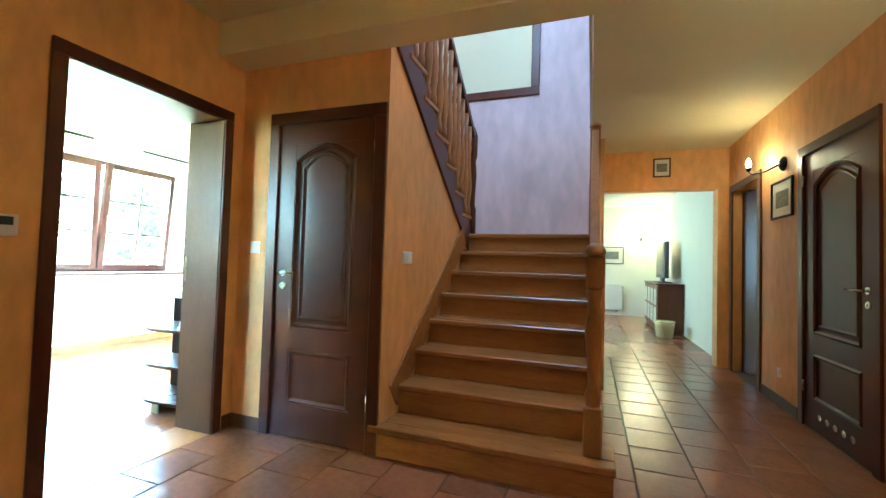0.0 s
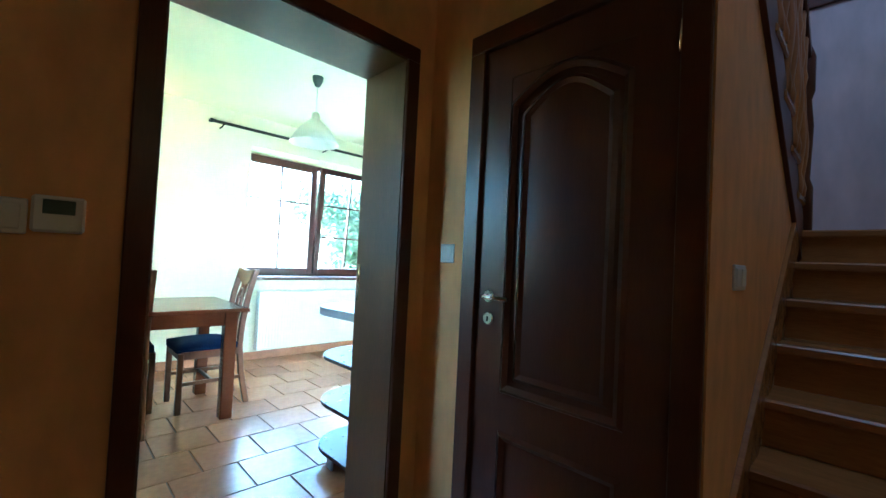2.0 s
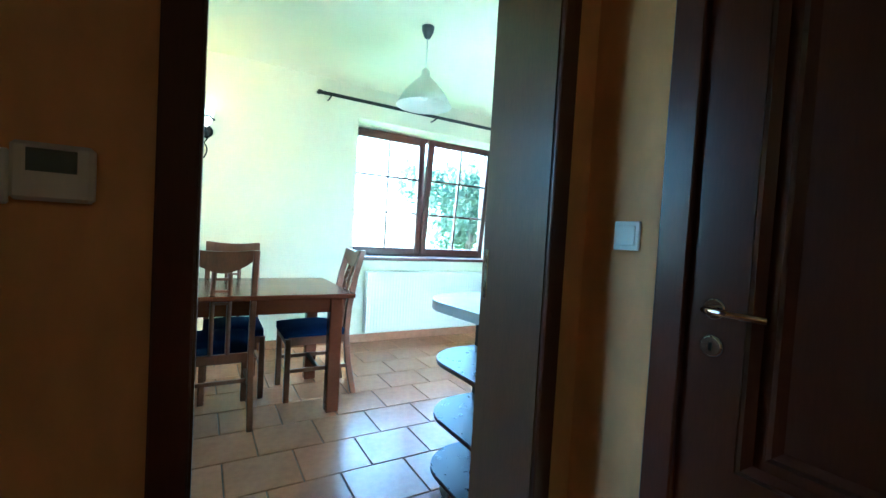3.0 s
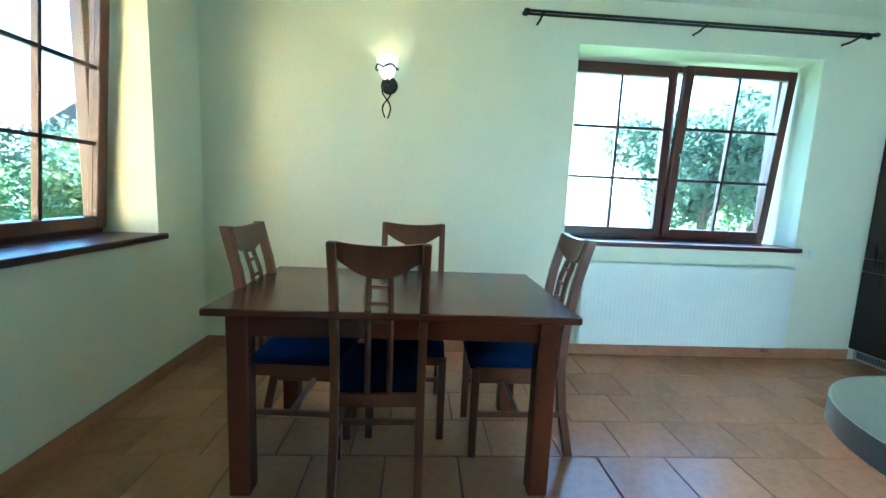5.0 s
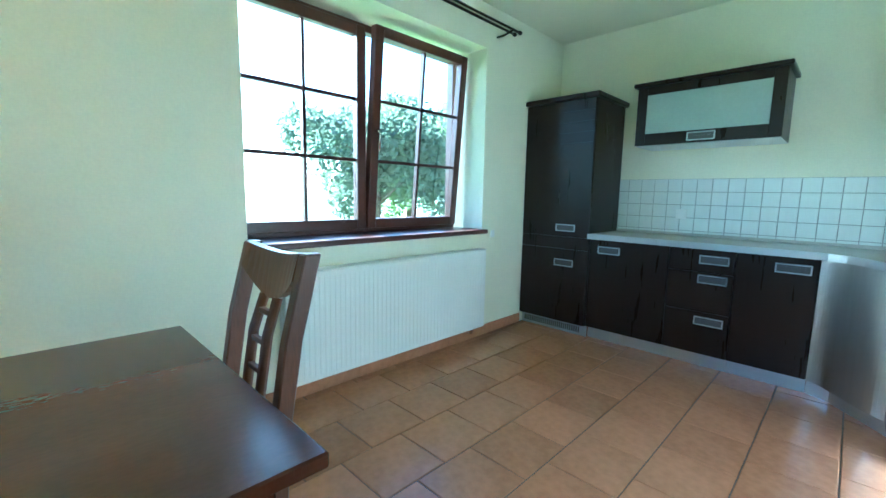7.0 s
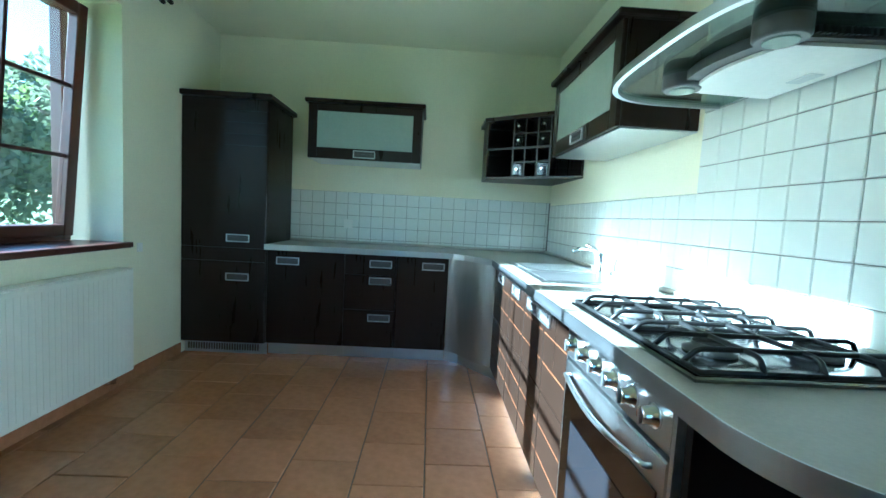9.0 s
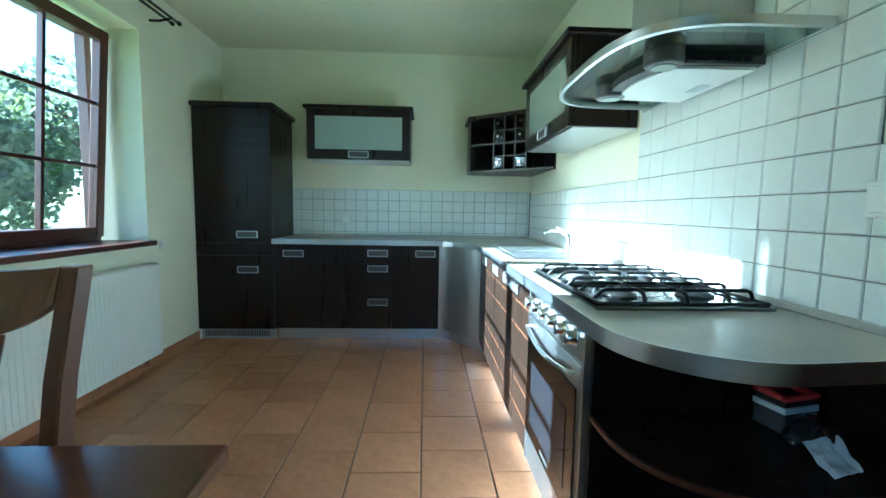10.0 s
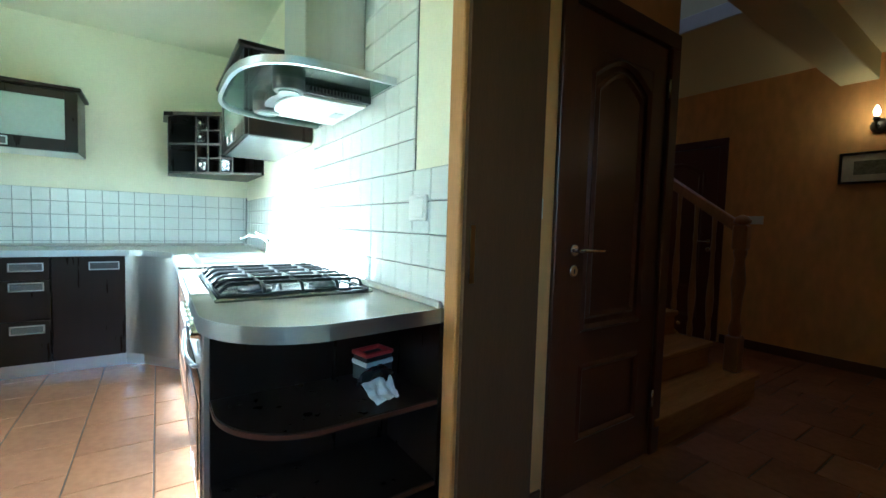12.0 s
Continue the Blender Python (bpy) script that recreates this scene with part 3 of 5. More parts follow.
for i in range(8):
    y = Y1 + RUN * i
    z = RISE * (i + 1)
    x1 = -0.64 if i == 0 else -0.765
    x0 = -1.99 if i == 0 else -1.93
    back = y + RUN + 0.03 if i < 7 else 6.3
    if i == 0:
        part("step", boxes((x0, x1, y, y + 0.09, z - 0.04, z), (-1.928, x1, y + 0.09, back, z - 0.04, z), r=0.006), M_STAIR, stairs)
    else:
        part("step", boxes((x0, x1, y, back, z - 0.04, z), r=0.008), M_STAIR, stairs)
    part("riser", boxes((x0 + 0.01, x1 - 0.01, y + 0.025, y + 0.045, z - RISE, z - 0.04)), M_STAIR, stairs)
part("landing", boxes((-2.98, -1.932, 5.2, 6.3, 1.40, 1.44)), M_STAIR, stairs)
bm = bmesh.new()
pts = [(Y1 + 0.03, 0), (5.4, 0), (5.4, 1.40), (Y1 + 7 * RUN + 0.05, 1.40), (Y1 + 0.25, 0.16), (Y1 + 0.03, 0.14)]
lo, hi = [bm.verts.new((-0.78, y, z)) for y, z in pts], [bm.verts.new((-0.745, y, z)) for y, z in pts]
bm.faces.new(lo), bm.faces.new(hi)
for i in range(6):
    bm.faces.new((lo[i], lo[(i + 1) % 6], hi[(i + 1) % 6], hi[i]))
bmesh.ops.recalc_face_normals(bm, faces=bm.faces)
part("outer_string", bm, M_STAIR, stairs)
part("wall_string", bar((-1.92, Y1 + 0.2, 0.30), (-1.92, Y1 + 7.2 * RUN, 1.56), 0.018, 0.19), M_STAIR, stairs)
# upper flight, climbing back towards the hall
for i in range(7):
    y = 5.16 - RUN * i
    z = 1.44 + RISE * (i + 1)
    part("step", boxes((-2.98, -1.90, y - RUN - 0.02, y + 0.02, z - 0.04, z), r=0.008), M_STAIR, stairs)
    part("riser", boxes((-2.98, -1.915, y - 0.02, y, z - RISE, z - 0.04)), M_STAIR, stairs)
part("upper_string", bar((-1.925, 5.32, 1.30), (-1.925, YD + 0.1, 2.58), 0.03, 0.22), M_DOOR, stairs)

TURNED = [(0.018, 0), (0.022, 0.04), (0.014, 0.09), (0.024, 0.2), (0.026, 0.27), (0.016, 0.42), (0.012, 0.55), (0.018, 0.60), (0.013, 0.64), (0.017, 0.8)]
rail = thing("stair_railing", "varnished oak stair railing with turned newel and balusters", "railing", (-0.71, 3.55, 0.18))
N0 = (-0.75, 3.50)
part("newel", box(box(lathe([(0.035, 0.24), (0.042, 0.3), (0.026, 0.36), (0.032, 0.5), (0.045, 0.62), (0.030, 0.78), (0.042, 0.83), (0.036, 0.86)], m=pose(*N0, RISE)), N0[0] - 0.046, N0[0] + 0.046, N0[1] - 0.046, N0[1] + 0.046, RISE, RISE + 0.25, r=0.008), N0[0] - 0.044, N0[0] + 0.044, N0[1] - 0.044, N0[1] + 0.044, RISE + 0.85, RISE + 1.02, r=0.01), M_RAIL, rail)
part("newel_cap", lathe([(0.03, 1.02), (0.052, 1.035), (0.055, 1.05), (0.04, 1.075), (0.01, 1.09)], m=pose(*N0, RISE)), M_RAIL, rail)
TOPY = Y1 + 7 * RUN + 0.04
part("handrail", bar((N0[0], N0[1], 1.17), (N0[0], TOPY, 1.17 + (TOPY - N0[1]) * RISE / RUN), 0.058, 0.07), M_RAIL, rail)
part("upper_newel", boxes((-0.795, -0.705, TOPY, TOPY + 0.09, 1.44, 2.42), r=0.008), M_RAIL, rail)
part("upper_newel_cap", lathe([(0.03, 0), (0.055, 0.015), (0.04, 0.045), (0.01, 0.06)], m=pose(-0.75, TOPY + 0.045, 2.42)), M_RAIL, rail)
for i in range(1, 8):
    for k in (0, 1):
        y = Y1 + RUN * i + 0.05 + 0.125 * k
        if i == 7 and k:
            continue
        top = 1.14 + (y - N0[1]) * RISE / RUN
        z = RISE * (i + 1)
        part("baluster", lathe([(r_, s_ * (top - z) / 0.8) for r_, s_ in TURNED], m=pose(N0[0], y, z), n=10), M_RAIL, rail)
rail2 = thing("upper_railing", "varnished oak railing with turned balusters on upper flight", "railing", (-1.92, 4.4, 1.6))
part("handrail", bar((-1.92, 5.22, 2.44), (-1.92, 3.5, 2.44 + 1.72 * RISE / RUN), 0.055, 0.065), M_DOOR, rail2)
part("newel", lathe([(0.045, 0), (0.045, 0.25), (0.03, 0.3), (0.042, 0.6), (0.03, 0.75), (0.045, 0.8), (0.045, 1.0), (0.03, 1.05), (0.012, 1.1)], m=pose(-1.92, 5.24, 1.44)), M_DOOR, rail2)
for i in range(7):
    for k in (0, 1):
        y = 5.16 - RUN * i - 0.06 - 0.125 * k
        z = 1.44 + RISE * (i + 1)
        top = 2.41 + (5.22 - y) * RISE / RUN
        part("baluster", lathe([(r_ * 1.35, s_ * (top - z) / 0.8) for r_, s_ in TURNED], m=pose(-1.92, y, z), n=10), M_RAIL, rail2)
mir = thing("landing_window", "dark-framed interior window high above the landing", "window", (-2.0, 6.3, 3.2), kind="structure")
part("frame", boxes((-2.9, -1.40, 6.27, 6.298, 3.24, 3.34), (-2.9, -1.40, 6.27, 6.298, 4.3, 4.4), (-1.50, -1.40, 6.27, 6.298, 3.34, 4.3), (-2.9, -2.8, 6.27, 6.298, 3.34, 4.3), r=0.005), M_DOOR, mir)
part("pane", boxes((-2.8, -1.5, 6.285, 6.296, 3.34, 4.3)), M_CEIL, mir, "pale cream room beyond the glass")


# ---- wall lamps and pictures in the hall ----
def hall_sconce(y, z, span=0.0):
    s = thing("wall_lamp", "brass wall lamp with a bare glowing candle bulb", "wall lamp", (XR, y, z), "hall wall lamps")
    part("backplate", lathe([(0.062, 0), (0.062, 0.012), (0.045, 0.028), (0.015, 0.04)], m=pose(XR, y, z, 0, -90, 0), n=18), M_IRON, s)
    tip = (XR - 0.16, y + span, z + 0.05)
    part("arm", tube([(XR - 0.03, y, z), (XR - 0.10, y + span * 0.3, z - 0.04), (XR - 0.15, y + span * 0.8, z - 0.03), (tip[0], tip[1], z + 0.01)], 0.008), M_IRON, s)
    part("candle_cup", lathe([(0.012, -0.04), (0.024, -0.02), (0.016, 0.0)], m=pose(*tip)), M_IRON, s)
    part("bulb", lathe([(0.010, 0), (0.019, 0.02), (0.022, 0.04), (0.014, 0.065), (0.003, 0.085)], m=pose(*tip)), M_BULB, s, "glowing bulb")


hall_sconce(5.5, 2.08, 0.33)
hall_sconce(3.13, 2.05, 0.0)
# made-up wall lamp, added only to carry the fill light at y 0.9
hall_sconce(0.9, 2.05, 0.0)


def picture(label, m, w, h, frame_mat=M_IRON):
    """A framed picture; local x along, z up, front towards -y, back on the wall."""
    p = thing("framed_picture", label, "picture")
    p.matrix_world = m
    f = 0.018
    part("frame", boxes((-w / 2, -w / 2 + f, -0.02, 0, -h / 2, h / 2), (w / 2 - f, w / 2, -0.02, 0, -h / 2, h / 2), (-w / 2 + f, w / 2 - f, -0.02, 0, -h / 2, -h / 2 + f), (-w / 2 + f, w / 2 - f, -0.02, 0, h / 2 - f, h / 2), r=0.003), frame_mat, p, local=True)
    part("mat_board", boxes((-w / 2 + f, w / 2 - f, -0.008, 0, -h / 2 + f, h / 2 - f)), M_PAPER, p, local=True)
    part("print", boxes((-w * 0.3, w * 0.3, -0.0095, -0.008, -h * 0.22, h * 0.22)), M_PRINT, p, "small grey landscape print", local=True)


picture("dark framed landscape print with pale mat hung on orange wall", pose(XR - 0.001, 5.52, 1.78, 0, 0, -90), 0.42, 0.33)
picture("dark framed print hung under a wall lamp", pose(XR - 0.001, 3.13, 1.72, 0, 0, -90), 0.46, 0.26)
picture("small dark icon picture hung above the opening", pose(0.05, YB - 0.001, 2.42), 0.2, 0.24, M_DOOR)
picture("dark framed print hung on white living room wall", pose(-0.30, 12.199, 1.45), 0.55, 0.42)


def plate(name, label, cat, m, w, h, d=0.012, gangs=1, inner=M_PLASTIC):
    s = thing(name, label, cat)
    s.matrix_world = m
    part("plate", boxes((-w / 2, w / 2, -d * 0.7, 0, -h / 2, h / 2), r=0.003), M_PLASTIC, s, local=True)
    for g in range(gangs):
        x0, x1 = -w / 2 + w * g / gangs + 0.012, -w / 2 + w * (g + 1) / gangs - 0.012
        part("rocker", boxes((x0, x1, -d, -d * 0.5, -h / 2 + 0.012, h / 2 - 0.012), r=0.002), inner, s, local=True)


plate("light_switch", "white plastic light switch on the orange wall", "light switch", pose(-2.90, YD, 1.21), 0.08, 0.08)
plate("light_switch", "white double light switch beside the stairs", "light switch", pose(-1.93, 3.72, 1.17, 0, 0, 90), 0.15, 0.08, gangs=2)
plate("light_switch", "white double light switch on the hall wall", "light switch", pose(XR, 3.95, 1.28, 0, 0, -90), 0.15, 0.08, gangs=2)
plate("wall_socket", "white wall socket low on orange wall", "socket", pose(XR, 5.58, 0.28, 0, 0, -90), 0.08, 0.08, gangs=1)
plate("wall_socket", "white socket in the tiled splashback", "socket", pose(-5.17, YN - 0.012, 1.06), 0.08, 0.08)
plate("light_switch", "white light switch on glazed tiles", "light switch", pose(XE - 0.012, 3.48, 1.19, 0, 0, -90), 0.11, 0.085)
plate("wall_socket", "small white socket beside the radiator", "socket", pose(XW, 5.72, 0.86, 0, 0, 90), 0.05, 0.06)
plate("light_switch", "white triple light switch beside the thermostat", "light switch", pose(XH, 2.04, 1.235, 0, 0, 90), 0.16, 0.085, 0.014, 2)
th = thing("thermostat", "white thermostat with grey display on orange wall", "thermostat", (XH, 2.17, 1.245))
part("case", boxes((XH, XH + 0.028, 2.125, 2.225, 1.20, 1.29), r=0.006), M_PLASTIC, th)
part("display", boxes((XH + 0.027, XH + 0.0295, 2.145, 2.205, 1.245, 1.28)), M_LCD, th)

# ---- living room things ----
cab = thing("sideboard", "brown wooden sideboard with glazed white-barred doors", "sideboard", (0.55, 10.3, 0))
part("body", boxes((0.36, 0.77, 9.45, 11.2, 0.06, 0.86), r=0.008), M_DOOR, cab)
part("top", boxes((0.33, 0.775, 9.42, 11.23, 0.86, 0.89), r=0.008), M_DOOR, cab)
part("plinth", boxes((0.38, 0.77, 9.47, 11.18, 0, 0.06)), M_DOOR, cab)
for i in range(4):
    y = 9.48 + i * 0.43
    dr = part("door", boxes((0.345, 0.36, y, y + 0.41, 0.1, 0.84), r=0.004), M_CHAIR, cab)
    part("pane", boxes((0.341, 0.344, y + 0.06, y + 0.18, 0.16, 0.45), (0.341, 0.344, y + 0.22, y + 0.35, 0.16, 0.45), (0.341, 0.344, y + 0.06, y + 0.18, 0.5, 0.78), (0.341, 0.344, y + 0.22, y + 0.35, 0.5, 0.78)), M_PAPER, dr, "pale panes")
tv = thing("television", "grey flat television standing on the sideboard", "television", (0.55, 10.2, 0.89))
part("foot", boxes((0.42, 0.66, 9.9, 10.5, 0.89, 0.91), r=0.006), M_GREY, tv)
part("neck", boxes((0.51, 0.57, 10.1, 10.3, 0.91, 1.0), r=0.006), M_GREY, tv)
cs = part("case", boxes((0.50, 0.58, 9.75, 10.75, 0.98, 1.66), r=0.01), M_GREY, tv)
part("screen", boxes((0.496, 0.499, 9.80, 10.70, 1.04, 1.62)), M_SCREEN, cs)
bk = thing("waste_basket", "pale wicker basket standing beside the sideboard", "basket", (0.42, 9.1, 0))
part("body", lathe([(0.12, 0), (0.13, 0.02), (0.15, 0.2), (0.155, 0.26), (0.14, 0.26), (0.13, 0.1)], m=pose(0.42, 9.1, 0), n=20), M_WICKER, bk)
part("rim", tube([(0.42 + x, 9.1 + y, 0.262) for x, y in arc(0, 0, 0.152, 0, 345, 23)], 0.009, closed=True), M_WICKER, bk)
ls = thing("wall_lamp", "brass wall lamp with two glowing bulbs on white wall", "wall lamp", (0.36, 12.2, 1.85))
part("backplate", lathe([(0.05, 0), (0.05, 0.01), (0.02, 0.03)], m=pose(0.36, 12.2, 1.85, 90, 0, 0)), M_IRON, ls)
for s_ in (-1, 1):
    part("arm", tube([(0.36, 12.17, 1.85), (0.36 + s_ * 0.06, 12.1, 1.81), (0.36 + s_ * 0.12, 12.1, 1.83), (0.36 + s_ * 0.12, 12.1, 1.87)], 0.008), M_IRON, ls)
    part("bulb", lathe([(0.012, 0), (0.026, 0.03), (0.026, 0.05), (0.004, 0.09)], m=pose(0.36 + s_ * 0.12, 12.1, 1.88)), M_BULB, ls, "glowing bulb")


# ---- radiator, rods, kitchen lamps ----
def radiator(label, m, w, h):
    r = thing("radiator", label, "radiator")
    r.matrix_world = m
    part("front_panel", boxes((0, w, -0.10, -0.085, 0, h), r=0.006), M_RAD, r, local=True)
    part("rear_panel", boxes((0, w, -0.035, -0.02, 0, h), r=0.006), M_RAD, r, local=True)
    n = int(w / 0.034)
    for i in range(n):
        x = 0.02 + (w - 0.04) * (i + 0.5) / n
        part("rib", boxes((x - 0.008, x + 0.008, -0.1025, -0.1, 0.03, h - 0.03), r=0.002), M_RAD, r, local=True)
    part("top_grille", boxes((0, w, -0.102, -0.018, h, h + 0.008), r=0.003), M_RAD, r, local=True)
    part("bracket", boxes((0.1, 0.14, -0.02, 0, 0.05, h - 0.05)), M_RAD, r, local=True)
    part("bracket", boxes((w - 0.14, w - 0.1, -0.02, 0, 0.05, h - 0.05)), M_RAD, r, local=True)
    part("valve", lathe([(0.012, 0), (0.016, 0.02), (0.016, 0.045), (0.01, 0.05)], m=pose(w - 0.12, -0.06, -0.045)), M_CHROME, r, "chrome pipe valve", local=True)
    part("pipe", tube([(w - 0.12, -0.06, 0.0), (w - 0.12, -0.06, -0.04), (w - 0.12, -0.03, -0.05), (w - 0.12, 0.0, -0.05)], 0.008), M_CHROME, r, local=True)
    part("vent_plug", lathe([(0.012, 0), (0.012, 0.02), (0.006, 0.03)], m=pose(w, -0.06, h - 0.05, 0, 90, 0)), M_CHROME, r, local=True)


radiator("white panel radiator under the west window", pose(XW, 3.86, 0.115, 0, 0, 90), 1.67, 0.63)
radiator("white panel radiator on the living room wall", pose(-0.9, 12.2, 0.13), 0.85, 0.6)


def curtain_rod(label, m, w):
    r = thing("curtain_rod", label, "curtain rod")
    r.matrix_world = m
    for k, y in enumerate((-0.09, -0.14)):
        part("rod", tube([(0, y, 0), (w, y, 0)], 0.009), M_IRON, r, local=True)
        for x in (-0.01, w + 0.01):
            part("finial", lathe([(0.009, -0.02), (0.015, -0.01), (0.015, 0.01), (0.009, 0.02)], m=pose(x, y, 0, 0, 90, 0)), M_IRON, r, local=True)
    for x in (0.1, w / 2, w - 0.1):
        part("bracket", tube([(x, 0, -0.03), (x, -0.07, -0.03), (x, -0.15, -0.012)], 0.008), M_IRON, r, local=True)


curtain_rod("double black iron curtain rod with no curtain", pose(XW, 3.30, 2.46, 0, 0, 90), 2.5)
curtain_rod("double black iron curtain rod with no curtain", pose(-3.75, YS, 2.46, 0, 0, 180), 2.42)

sc = thing("wall_lamp", "wrought iron wall lamp with lit glass bowl", "wall lamp", (XW, 2.36, 1.9))
part("backplate", lathe([(0.058, 0), (0.06, 0.012), (0.04, 0.022)], m=pose(XW, 2.37, 1.95, 0, 90, 0), n=20), M_IRON, sc)
part("glass_bowl", lathe([(0.024, 1.97), (0.05, 2.0), (0.064, 2.05), (0.072, 2.105), (0.068, 2.105), (0.055, 2.035), (0.02, 1.98)], m=pose(-6.22, 2.36, 0), n=20), M_BOWL, sc, "lit cream glass bowl")
part("ring", tube([(-6.22 + x, 2.36 + y, 2.04 + 0.012 * math.sin(k)) for k, (x, y) in enumerate(arc(0, 0, 0.075, 0, 345, 23))], 0.006, closed=True), M_IRON, sc)
for ph in (0, math.pi):
    part("scroll", tube([(-6.23 + 0.02 * math.cos(ph + k * 0.42), 2.36 + 0.042 * math.sin(ph + k * 0.42) * (1 - abs(k - 7) / 12), 1.98 - 0.019 * k) for k in range(15)], 0.0055), M_IRON, sc)
part("arm", tube([(XW + 0.02, 2.36, 1.95), (-6.26, 2.36, 1.96), (-6.22, 2.36, 1.98)], 0.008), M_IRON, sc)

pl = thing("pendant_lamp", "white metal pendant lamp on a white cord", "pendant lamp", (-4.84, 3.71, ZC))
P = pose(-4.84, 3.71, 0)
part("canopy", lathe([(0.045, ZC), (0.042, ZC - 0.03), (0.022, ZC - 0.075), (0.008, ZC - 0.085)], m=P, n=20), M_GREY, pl, "dark grey canopy")
part("cord", tube([(-4.84, 3.71, ZC - 0.08), (-4.84, 3.71, 2.33)], 0.0035), M_PLASTIC, pl)
part("shade", lathe([(0.018, 2.345), (0.028, 2.335), (0.034, 2.29), (0.085, 2.245), (0.145, 2.175), (0.198, 2.085), (0.195, 2.085), (0.14, 2.17), (0.08, 2.235), (0.02, 2.26)], m=P, n=28), M_SHADE, pl)
part("bulb", lathe([(0.012, 2.23), (0.032, 2.19), (0.034, 2.16), (0.02, 2.13), (0.004, 2.125)], m=P), M_PLASTIC, pl)

# ---- table and chairs ----
TX0, TX1, TY0, TY1, TZ = -5.55, -4.70, 1.85, 3.235, 0.775
tb = thing("dining_table", "brown veneered rectangular dining table on square legs", "table", ((TX0 + TX1) / 2, (TY0 + TY1) / 2, 0))
part("tabletop", boxes((TX0, TX1, TY0, TY1, TZ - 0.028, TZ), r=0.004), M_TABLE, tb)
for x in (TX0 + 0.06, TX1 - 0.14):
    for y in (TY0 + 0.06, TY1 - 0.14):
        part("leg", boxes((x, x + 0.08, y, y + 0.08, 0, TZ - 0.028), r=0.005), M_TABLE, tb)
for row in ((TX0 + 0.14, TX1 - 0.14, TY0 + 0.075, TY0 + 0.1), (TX0 + 0.14, TX1 - 0.14, TY1 - 0.1, TY1 - 0.075), (TX0 + 0.075, TX0 + 0.1, TY0 + 0.14, TY1 - 0.14), (TX1 - 0.1, TX1 - 0.075, TY0 + 0.14, TY1 - 0.14)):
    part("apron", boxes((*row, TZ - 0.125, TZ - 0.028), r=0.003), M_TABLE, tb)


def dining_chair():
    """Local: faces +y, seat centre at the origin."""
    c = thing("dining_chair", "stained wooden dining chair with blue cloth seat cushion", "chair", group="chairs round the table")
    w = 0.165
    for s in (-1, 1):
        bm = bmesh.new()
        pts = [(-0.275, 0.0), (-0.225, 0.24), (-0.205, 0.45), (-0.215, 0.62), (-0.25, 0.84), (-0.30, 1.035)]
        rows = []
        for y, z in pts:
            rows.append([bm.verts.new(v) for v in ((s * w - 0.016, y - 0.02, z), (s * w + 0.016, y - 0.02, z), (s * w + 0.016, y + 0.022, z), (s * w - 0.016, y + 0.022, z))])
        for a, b in zip(rows, rows[1:]):
            for k in range(4):
                bm.faces.new((a[k], a[(k + 1) % 4], b[(k + 1) % 4], b[k]))
        bm.faces.new(rows[0]), bm.faces.new(rows[-1])
        bmesh.ops.recalc_face_normals(bm, faces=bm.faces)
        bmesh.ops.bevel(bm, geom=bm.edges[:], offset=0.004, segments=1, affect="EDGES")
        part("back_post", bm, M_CHAIR, c, local=True)
        part("front_leg", bar((s * 0.175, 0.19, 0), (s * 0.175, 0.19, 0.43), 0.036, 0.036), M_CHAIR, c, local=True)
        part("stretcher", bar((s * 0.17, -0.235, 0.21), (s * 0.175, 0.19, 0.21), 0.018, 0.026), M_CHAIR, c, local=True)
        part("side_rail", bar((s * 0.17, -0.2, 0.41), (s * 0.175, 0.19, 0.41), 0.02, 0.055), M_CHAIR, c, local=True)
    part("front_rail", bar((-0.16, 0.192, 0.41), (0.16, 0.192, 0.41), 0.02, 0.055), M_CHAIR, c, local=True)
    part("back_rail", bar((-0.15, -0.205, 0.41), (0.15, -0.205, 0.41), 0.02, 0.055), M_CHAIR, c, local=True)
    part("cross_stretcher", bar((-0.18, -0.02, 0.21), (0.18, -0.02, 0.21), 0.018, 0.024), M_CHAIR, c, local=True)
    bm = bmesh.new()
    rows = []
    for i in range(13):
        u = i / 12 * 2 - 1
        low, high = 0.972 - 0.068 * (1 - abs(u) ** 1.8), 1.035 - 0.012 * (1 - u * u)
        bow = 0.012 * (1 - u * u)
        ya, yb = -0.282 - bow, -0.30 - bow
        rows.append([bm.verts.new(v) for v in ((u * 0.152, ya + 0.024, low), (u * 0.152, ya, low), (u * 0.152, yb, high), (u * 0.152, yb + 0.024, high))])
    for a, b in zip(rows, rows[1:]):
        for k in range(4):
            bm.faces.new((a[k], a[(k + 1) % 4], b[(k + 1) % 4], b[k]))
    bm.faces.new(rows[0]), bm.faces.new(rows[-1])
    bmesh.ops.recalc_face_normals(bm, faces=bm.faces)
    part("crest_rail", bm, M_CHAIR, c, local=True)
    for s in (-1, 1):
        part("slat", tube([(s * 0.042, -0.205, 0.43), (s * 0.042, -0.213, 0.62), (s * 0.042, -0.245, 0.82), (s * 0.038, -0.275, 0.91)], 0.013, n=4), M_CHAIR, c, local=True)
    for z, y in ((0.87, -0.262), (0.80, -0.242), (0.73, -0.23)):
        part("crossbar", bar((-0.038, y, z), (0.038, y, z), 0.014, 0.014), M_CHAIR, c, local=True)
    cu = boxes((-0.185, 0.185, -0.19, 0.215, 0.432, 0.49))
    bmesh.ops.subdivide_edges(cu, edges=cu.edges[:], cuts=5, use_grid_fill=True)
    for v in cu.verts:
        k = (1 - (v.co.x / 0.185) ** 4) * (1 - ((v.co.y - 0.0125) / 0.2025) ** 4)
        v.co.z += (0.018 * k - 0.012 * (1 - k)) if v.co.z > 0.46 else 0
